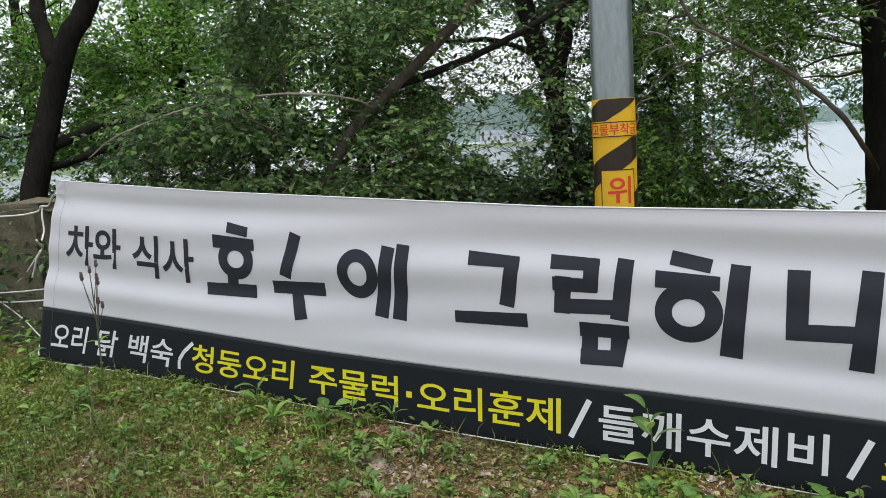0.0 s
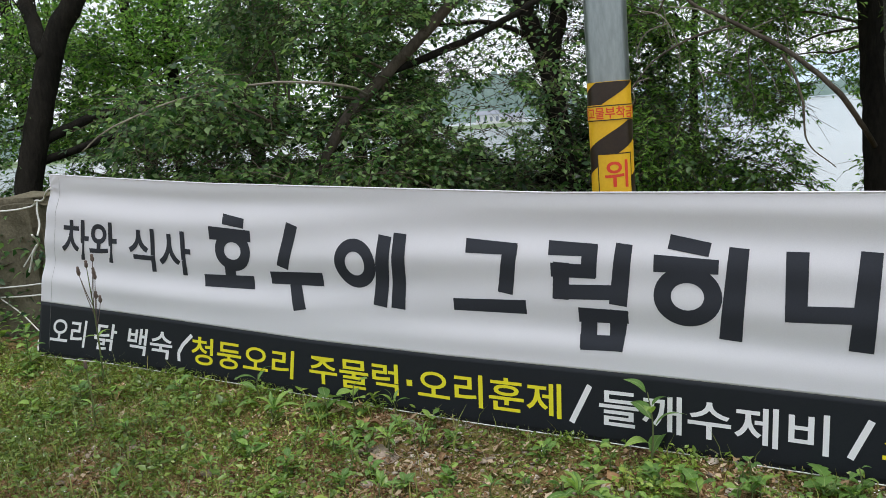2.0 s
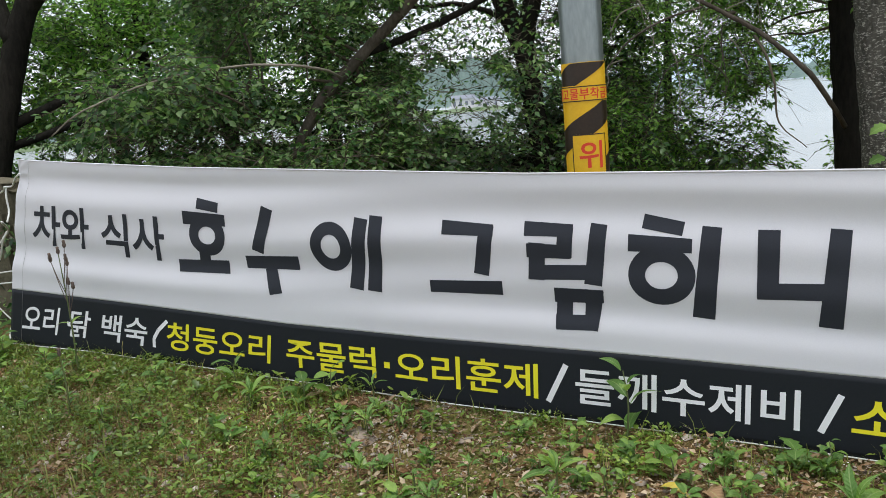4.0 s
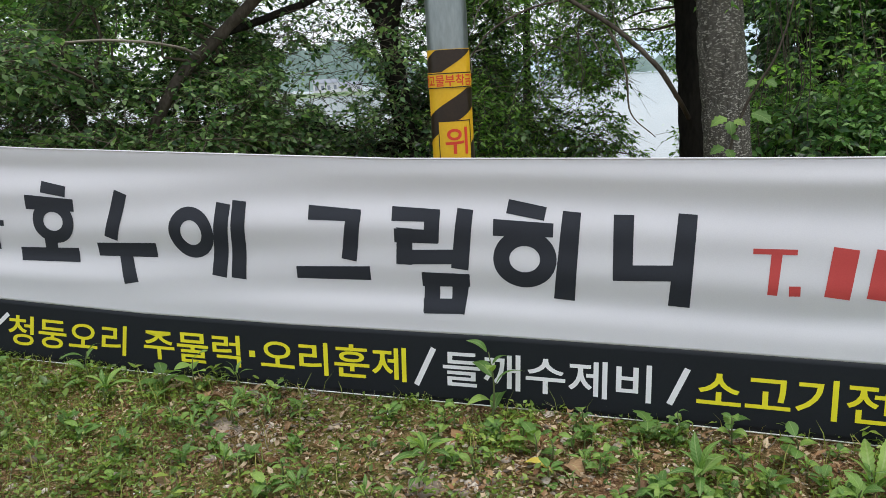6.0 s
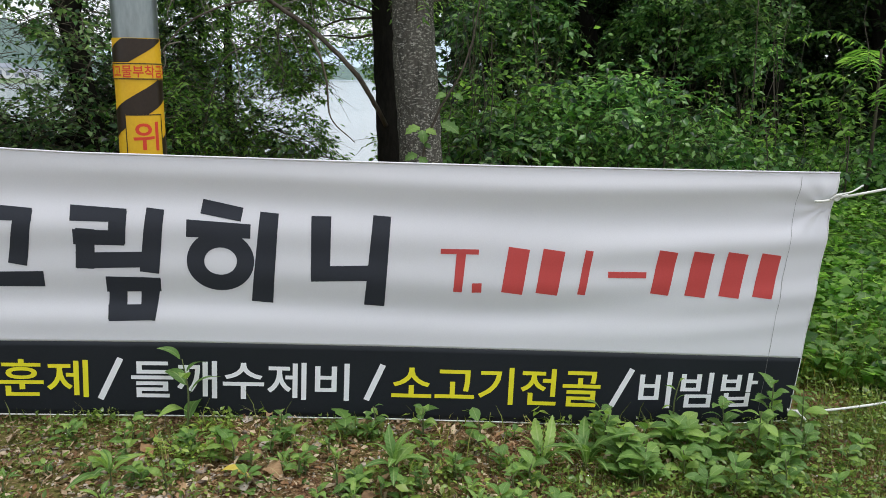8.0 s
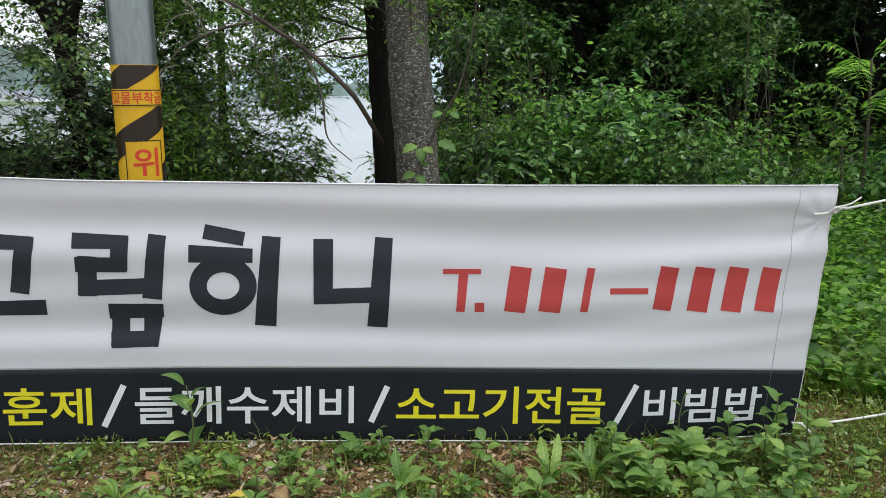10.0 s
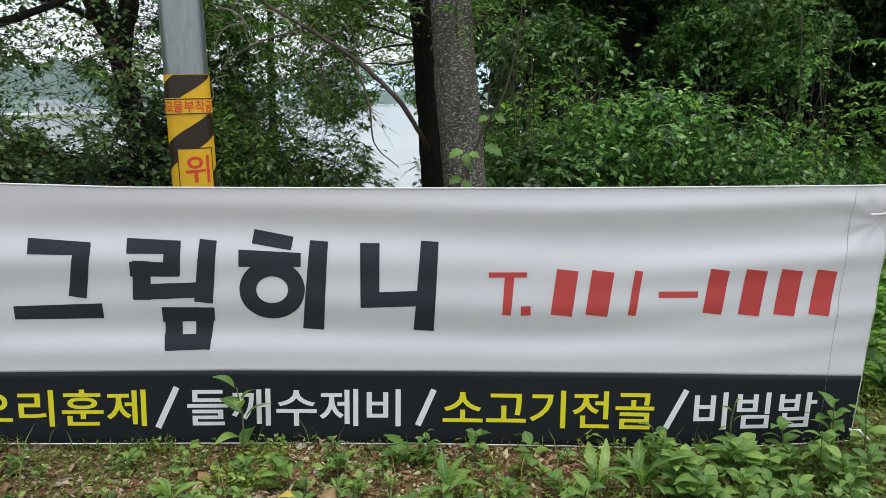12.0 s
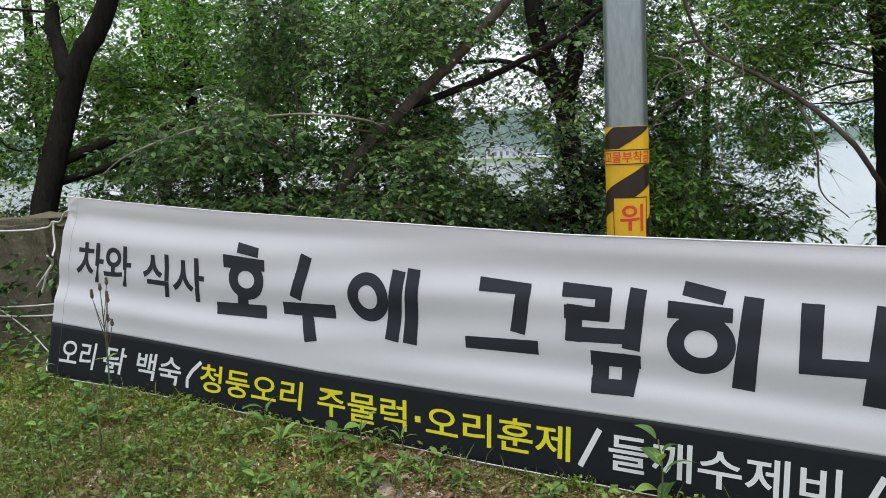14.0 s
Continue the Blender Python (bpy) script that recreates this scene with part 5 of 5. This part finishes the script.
    L = rng.uniform(0.025, 0.06, n)
    stuff("bank_weeds", leaves(b, flat_ways(rng, n, 0.2), np.array([0, 0, 1.0]) + rng.normal(0, 0.4, (n, 3)), L, L * rng.uniform(0.45, 0.8, n)), M_LEAF_S, "leafy weeds growing round the foot of the stone", "weeds")


# ---- single weeds, each with its stem and leaves ----
def leaf_mesh(name, wide, teeth=0, lobe=0.0, curl=0.25, fold=0.12, blunt=1.0, n=9, material=None):
    """One larger leaf of unit length with a folded midrib, an arched blade and a toothed or lobed rim."""
    v, f = [], []
    for i in range(n + 1):
        s = i / n
        w = wide * (math.sin(math.pi * min(1.0, s ** blunt)) ** 0.8) * 0.5 if 0 < i < n else 0.004
        if teeth:
            w *= 1.0 + (0.16 if i % 2 else -0.10)
        if lobe:
            w *= 1.0 - lobe * (i % 2)
        z = curl * 0.6 * math.sin(math.pi * s * 0.8) - curl * s * s
        v += [(w, s, z + fold * w), (0, s, z), (-w, s, z + fold * w)]
    for i in range(n):
        a = i * 3
        f += [(a, a + 1, a + 4, a + 3), (a + 1, a + 2, a + 5, a + 4)]
    me = mesh_of(name, v, f, True)
    me.materials.append(material or M_WEED)
    return me


OVAL = leaf_mesh("oval_leaf", 0.62, 0, 0.0, 0.18)
POINTED = leaf_mesh("pointed_leaf", 0.42, 0, 0.0, 0.32, 0.16, 0.85, 11)
LANCE = leaf_mesh("lance_leaf", 0.26, 0, 0.0, 0.30)
NETTLE = leaf_mesh("toothed_leaf", 0.62, 1, 0.0, 0.28, 0.14, 0.8, 14)
LONG = leaf_mesh("lobed_leaf", 0.21, 0, 0.24, 0.35, 0.2, 1.25, 17)
MAPLE = leaf_mesh("cut_leaf", 0.9, 0, 0.35, 0.2, 0.1, 0.8, 8)


def weed(x, y, kind, height, leaf, count, seed, label, lean=(0.0, 0.0), name="weed", category="weed"):
    rng = np.random.default_rng(seed)
    g = float(ground_z(x, y))
    ob = thing(name, (x, y, g), label, category, "weeds along the banner")
    top = np.array([lean[0], lean[1], height])
    pts = smooth_path([(0, 0, -0.02), top * 0.5 + np.array([rng.normal(0, 0.008), rng.normal(0, 0.008), 0.01]), top], 5)
    v, t = tube(pts, [0.0035 + height * 0.004, 0.0018], 5)
    part("stem", mesh_tris("stem", v, t, True), M_STEM, ob)
    a = rng.uniform(0, 6.28)
    for k in range(count):
        s = (k + 1) / count
        if kind is LONG:
            p, pitch = np.array([0, 0, 0.01]), rng.uniform(35, 68)
        elif kind is LANCE and height < 0.12:
            p, pitch = pts[-1] * (0.75 + 0.25 * s), 55 * s + rng.uniform(0, 15)
        else:
            p, pitch = pts[int(s * (len(pts) - 1))], rng.uniform(5, 45)
        a += 2.4 + rng.uniform(-0.35, 0.35)
        size = leaf * rng.uniform(0.7, 1.15) * (1.0 if kind is LONG else (1.1 - 0.35 * s))
        lf = part("leaf", kind, None, ob)
        out = Vector((-math.sin(a), math.cos(a), 0)) * 0.006
        lf.matrix_local = Matrix.Translation(Vector(p) + out) @ Euler((radians(pitch), radians(rng.uniform(-18, 18)), a), "XYZ").to_matrix().to_4x4() @ Matrix.Diagonal((size, size, size, 1))
    return ob


def dry_thistle(x, y, height, heads, seed, label):
    rng = np.random.default_rng(seed)
    g = float(ground_z(x, y))
    ob = thing("dry_thistle", (x, y, g), label, "dry weed", "weeds along the banner")
    main = smooth_path([(0, 0, -0.02), (0.008, 0, height * 0.5), (0.0, 0.0, height)], 6)
    holder = part("stem", mesh_tris("stem", *tube(main, [0.005, 0.002], 6), True), M_STEM, ob)
    tips = [(main[-1], holder)]
    for k in range(heads - 1):
        s = main[int((0.50 + 0.38 * k / heads) * (len(main) - 1))]
        e = s + np.array([rng.choice([-1, 1]) * rng.uniform(0.02, 0.07), rng.normal(0, 0.03), rng.uniform(0.08, 0.2) * height * 1.9])
        twig = part("side_stem", mesh_tris("side_stem", *tube(smooth_path([s, (s + e) / 2 + np.array([0, 0, -0.012]), e], 4), [0.0022, 0.0015], 5), True), M_DRY, ob)
        tips.append((e, twig))
    for e, holder in tips:
        v, t = tube([e + np.array([0, 0, d]) for d in (-0.006, 0.0, 0.008, 0.018, 0.026, 0.030)], [0.002, 0.007, 0.0085, 0.006, 0.008, 0.004], 8, 0.3, seed)
        part("seed_head", mesh_tris("seed_head", v, t, True), M_DRY, holder, "brown dry seed head")
    for k in range(10):
        lf = part("leaf", LANCE, None, ob)
        a = k * 2.4
        lf.matrix_local = Matrix.Translation(Vector(main[int(rng.uniform(0.05, 0.45) * len(main))])) @ Euler((radians(rng.uniform(10, 60)), 0, a), "XYZ").to_matrix().to_4x4() @ Matrix.Scale(rng.uniform(0.04, 0.08), 4)


dry_thistle(-3.14, 2.50, 0.57, 8, 5, "tall dry thistle stalk with brown heads before the banner")
dry_thistle(-2.78, 2.14, 0.27, 1, 6, "thin dry stalk with one pale seed head")

for x, y, kind, h, lf, n, label in (
        (-0.42, 2.40, OVAL, 0.07, 0.095, 7, "broad-leaved bright green weed on the gravel"), (-0.73, 2.20, LANCE, 0.10, 0.10, 11, "weed with a whorl of narrow green leaves"),
        (-1.51, 2.38, LANCE, 0.07, 0.07, 9, "small weed with a whorl of narrow leaves"), (0.09, 2.26, LANCE, 0.09, 0.13, 10, "weed with a whorl of long narrow leaves"),
        (-1.90, 2.54, OVAL, 0.10, 0.115, 7, "broad-leaved dark green weed before the banner"), (-1.78, 2.58, OVAL, 0.14, 0.10, 6, "broad-leaved dark green weed before the banner"),
        (-1.44, 2.60, OVAL, 0.07, 0.06, 6, "small round-leaved weed at the banner's foot"), (-1.60, 2.58, LANCE, 0.10, 0.08, 6, "slender weed at the banner's foot"),
        (-2.25, 2.56, LANCE, 0.14, 0.11, 7, "slender weed at the banner's foot"), (-2.05, 2.40, LANCE, 0.08, 0.10, 7, "weed with long narrow leaves in the grass"),
        (-0.60, 2.58, POINTED, 0.27, 0.125, 8, "upright weed with drooping leaves before the banner's lettering"),
        (-0.06, 2.57, MAPLE, 0.08, 0.10, 5, "weed with one large lobed leaf at the banner's foot"), (0.03, 2.58, NETTLE, 0.12, 0.05, 9, "leafy weed at the banner's foot"),
        (0.20, 2.56, NETTLE, 0.12, 0.06, 10, "leafy weed at the banner's foot"), (0.58, 2.38, LONG, 0.02, 0.17, 8, "sow thistle with long lobed upright leaves"), (0.73, 2.38, LONG, 0.02, 0.18, 8, "sow thistle with long lobed upright leaves"),
        (0.38, 2.47, OVAL, 0.10, 0.08, 8, "broad-leaved weed at the banner's foot"), (0.29, 2.30, OVAL, 0.07, 0.08, 7, "broad-leaved weed on the soil"), (0.52, 2.26, NETTLE, 0.09, 0.09, 7, "nettle-like weed on the soil"),
        (0.82, 2.54, NETTLE, 0.15, 0.07, 12, "leafy weed at the banner's foot"), (0.96, 2.46, OVAL, 0.12, 0.08, 10, "broad-leaved weed at the banner's foot"), (1.04, 2.34, NETTLE, 0.10, 0.08, 9, "nettle-like weed at the banner's foot"),
        (1.17, 2.43, OVAL, 0.13, 0.085, 10, "broad-leaved weed at the banner's foot"), (1.26, 2.55, NETTLE, 0.16, 0.075, 12, "leafy weed hiding the banner's lower edge"), (1.36, 2.46, NETTLE, 0.17, 0.09, 12, "leafy weed hiding the banner's lower edge"),
        (1.45, 2.56, NETTLE, 0.24, 0.09, 14, "leafy weed hiding the banner's lower corner"), (1.54, 2.52, OVAL, 0.22, 0.08, 14, "leafy weed hiding the banner's lower corner"), (1.40, 2.32, NETTLE, 0.11, 0.09, 9, "nettle-like weed on the soil"),
        (1.12, 2.60, LANCE, 0.22, 0.06, 6, "thin upright weed before the banner"), (1.62, 2.36, OVAL, 0.07, 0.07, 8, "broad-leaved weed beside the banner"), (1.72, 2.42, NETTLE, 0.06, 0.06, 8, "leafy weed beside the banner"),
        (-0.95, 2.48, OVAL, 0.06, 0.05, 6, "small broad-leaved weed on the gravel"), (-0.28, 2.56, NETTLE, 0.09, 0.05, 8, "small leafy weed at the banner's foot"), (-0.55, 2.42, NETTLE, 0.08, 0.05, 8, "small leafy weed on the gravel"),
        (-0.20, 2.30, NETTLE, 0.07, 0.05, 7, "small leafy weed on the gravel"), (-0.75, 2.42, NETTLE, 0.09, 0.05, 8, "small leafy weed on the gravel"), (-1.20, 2.26, OVAL, 0.06, 0.045, 7, "small broad-leaved weed in the litter"),
        (-3.35, 2.50, OVAL, 0.09, 0.07, 9, "broad-leaved weed in the grass"), (-3.05, 2.30, NETTLE, 0.10, 0.06, 9, "leafy weed in the grass"), (-3.70, 2.55, NETTLE, 0.12, 0.07, 9, "leafy weed at the banner's lower corner"),
        (-3.95, 2.70, NETTLE, 0.16, 0.08, 10, "leafy weed at the foot of the stone"), (-4.25, 2.75, NETTLE, 0.14, 0.08, 10, "leafy weed at the foot of the stone"), (-2.65, 2.50, NETTLE, 0.09, 0.06, 8, "leafy weed in the grass"),
        (-2.55, 2.10, OVAL, 0.08, 0.06, 8, "broad-leaved weed in the grass"), (-1.75, 2.10, NETTLE, 0.08, 0.055, 9, "leafy weed in the grass"), (-1.35, 2.05, LANCE, 0.08, 0.07, 8, "narrow-leaved weed in the grass")):
    weed(x, y, kind, h, lf, n, int(1000 + x * 97 + y * 31), label)

rw = np.random.default_rng(77)
for k in range(34):
    x, y = rw.uniform(1.75, 4.4), rw.uniform(3.0, 5.2)
    weed(x, y, (NETTLE, OVAL, MAPLE)[k % 3], rw.uniform(0.16, 0.34), rw.uniform(0.08, 0.13), 10, 300 + k, "tall leafy green weed in the field")
for k in range(64):
    x, y = rw.normal(-0.25, 0.75), rw.uniform(2.05, 2.58)
    weed(x, y, (NETTLE, OVAL, LANCE, NETTLE)[k % 4], rw.uniform(0.03, 0.08), rw.uniform(0.03, 0.06), 8, 700 + k, "small fresh green weed among gravel and litter")
for k in range(22):
    x, y = rw.uniform(0.75, 1.52), rw.uniform(2.12, 2.58)
    weed(x, y, (NETTLE, OVAL)[k % 2], rw.uniform(0.07, 0.16), rw.uniform(0.055, 0.095), 10, 600 + k, "leafy green weed crowding the banner's foot")
for k in range(95):
    x, y = rw.uniform(-4.4, 1.5), rw.uniform(1.75, 2.56)
    weed(x, y, (NETTLE, OVAL, LANCE)[k % 3], rw.uniform(0.03, 0.09), rw.uniform(0.03, 0.07), 7, 400 + k, "small green weed on the verge")


def lone_leaf(x, y, size, turn, mesh, label, name="dead_leaf"):
    ob = part(name, mesh, None)
    ob.matrix_world = Matrix.Translation((x, y, float(ground_z(x, y)) + 0.012)) @ Euler((radians(6), radians(10), turn), "XYZ").to_matrix().to_4x4() @ Matrix.Scale(size, 4)
    tagged(ob, label, "leaf", "fallen leaves")


DEAD = leaf_mesh("dead_leaf", 0.75, 0, 0.0, 0.5, 0.5, 0.9, 9, M_DEAD_ONE)
YELLOW = leaf_mesh("yellow_leaf", 0.30, 0, 0.0, 0.3, 0.6, 1.0, 9, M_YELLOW_LEAF)
for x, y, s, r in ((-1.70, 2.50, 0.075, 0.6), (-1.63, 2.53, 0.07, 2.0), (-2.98, 2.46, 0.07, 1.2), (-2.92, 2.42, 0.06, 3.4), (-0.31, 2.33, 0.08, 4.0), (-0.52, 2.18, 0.06, 1.0), (0.05, 2.18, 0.08, 2.2), (-0.10, 2.22, 0.07, 5.1),
                   (-1.30, 2.44, 0.05, 3.0), (-1.08, 2.34, 0.05, 0.2), (-3.95, 2.52, 0.06, 1.8), (0.62, 2.20, 0.06, 2.9)):
    lone_leaf(x, y, s, r, DEAD, "curled brown dead leaf on the ground")
lone_leaf(-0.44, 2.305, 0.10, -1.9, YELLOW, "narrow yellow fallen leaf on the gravel", "yellow_leaf")


# ---- a sapling by the grey trunk, and a pinnate sumac at the wood's edge ----
def sapling():
    """A leaning stem with a few large fresh leaves low down; its upper part is bare."""
    base = Vector((0.30, 4.586, float(ground_z(0.30, 4.586))))
    ob = thing("sapling", tuple(base), "leaning sapling with large fresh leaves before the grey trunk", "sapling", "shrubs along the bank")
    rng = np.random.default_rng(9)
    b = np.array(base)
    pts = smooth_path([p - b for p in (b - np.array([0, 0, 0.05]), np.array([0.325, 4.586, 0.74]), np.array([0.405, 4.58, 1.02]), np.array([0.475, 4.57, 1.15]), np.array([0.545, 4.56, 1.27]), np.array([0.61, 4.555, 1.48]), np.array([0.66, 4.55, 1.80]))], 6)
    part("stem", mesh_tris("stem", *tube(pts, [0.009, 0.007, 0.003], 6, 0.15, 4), True), M_BARK_BROWN, ob)
    for x, z, size, way in ((0.315, 0.965, 0.10, -1), (0.325, 0.95, 0.085, 0.1), (0.345, 0.95, 0.07, 1), (0.30, 0.81, 0.085, -1), (0.315, 0.80, 0.08, 0.3), (0.29, 0.75, 0.07, -0.6), (0.43, 0.985, 0.125, 0.9), (0.46, 1.15, 0.07, -1), (0.50, 1.15, 0.07, 0.8), (0.335, 0.87, 0.05, 0.8)):
        along = Vector((way, -0.35, -0.35 - 0.4 * (1 - abs(way)))).normalized()
        side = along.cross(Vector((rng.normal(0, 0.2), -0.55, 0.85))).normalized()
        lf = part("leaf", MAPLE, None, ob)
        lf.matrix_local = Matrix.Translation(Vector((x, 4.575, z)) - base) @ Matrix((side, along, side.cross(along))).transposed().to_4x4() @ Matrix.Scale(size, 4)


sapling()


def sumac():
    b = spot(33.4, 0, 7.9)
    g = float(ground_z(b[0], b[1]))
    ob = thing("sumac", (float(b[0]), float(b[1]), g), "bright green sumac with long feathery fronds", "shrub", "shrubs along the bank")
    rng = np.random.default_rng(15)
    stem = smooth_path([(0, 0, -0.1), (0.02, 0, 0.8), (0.0, 0.0, 1.50)], 6)
    part("stem", mesh_tris("stem", *tube(stem, [0.02, 0.01], 7), True), M_TWIG, ob)
    for k in range(11):
        a = k * 2.4 + 0.4
        root = stem[-1] - np.array([0, 0, 0.07 * k])
        out = np.array([math.cos(a), math.sin(a), 0])
        L = rng.uniform(0.55, 0.8)
        path = smooth_path([root, root + out * L * 0.5 + np.array([0, 0, 0.22]), root + out * L + np.array([0, 0, 0.12])], 8)
        m = 13
        at = path[np.linspace(2, len(path) - 1, m).astype(int)]
        side = np.cross(out, [0, 0, 1.0])
        bs = np.concatenate([at, at])
        al = np.concatenate([np.tile(side + 0.35 * out, (m, 1)), np.tile(-side + 0.35 * out, (m, 1))]) + rng.normal(0, 0.06, (2 * m, 3)) - np.array([0, 0, 0.2])
        ln = np.tile(np.sin(np.linspace(0.35, 2.9, m)) * 0.15 + 0.03, 2)
        va = joined([leaves(bs, al, np.tile(np.array([0, 0, 1.0]), (2 * m, 1)), ln, ln * 0.22), tube(path, [0.004, 0.0015], 5)])
        part("frond", mesh_tris("frond", *va), M_LEAF_C, ob)


sumac()
build_cover()
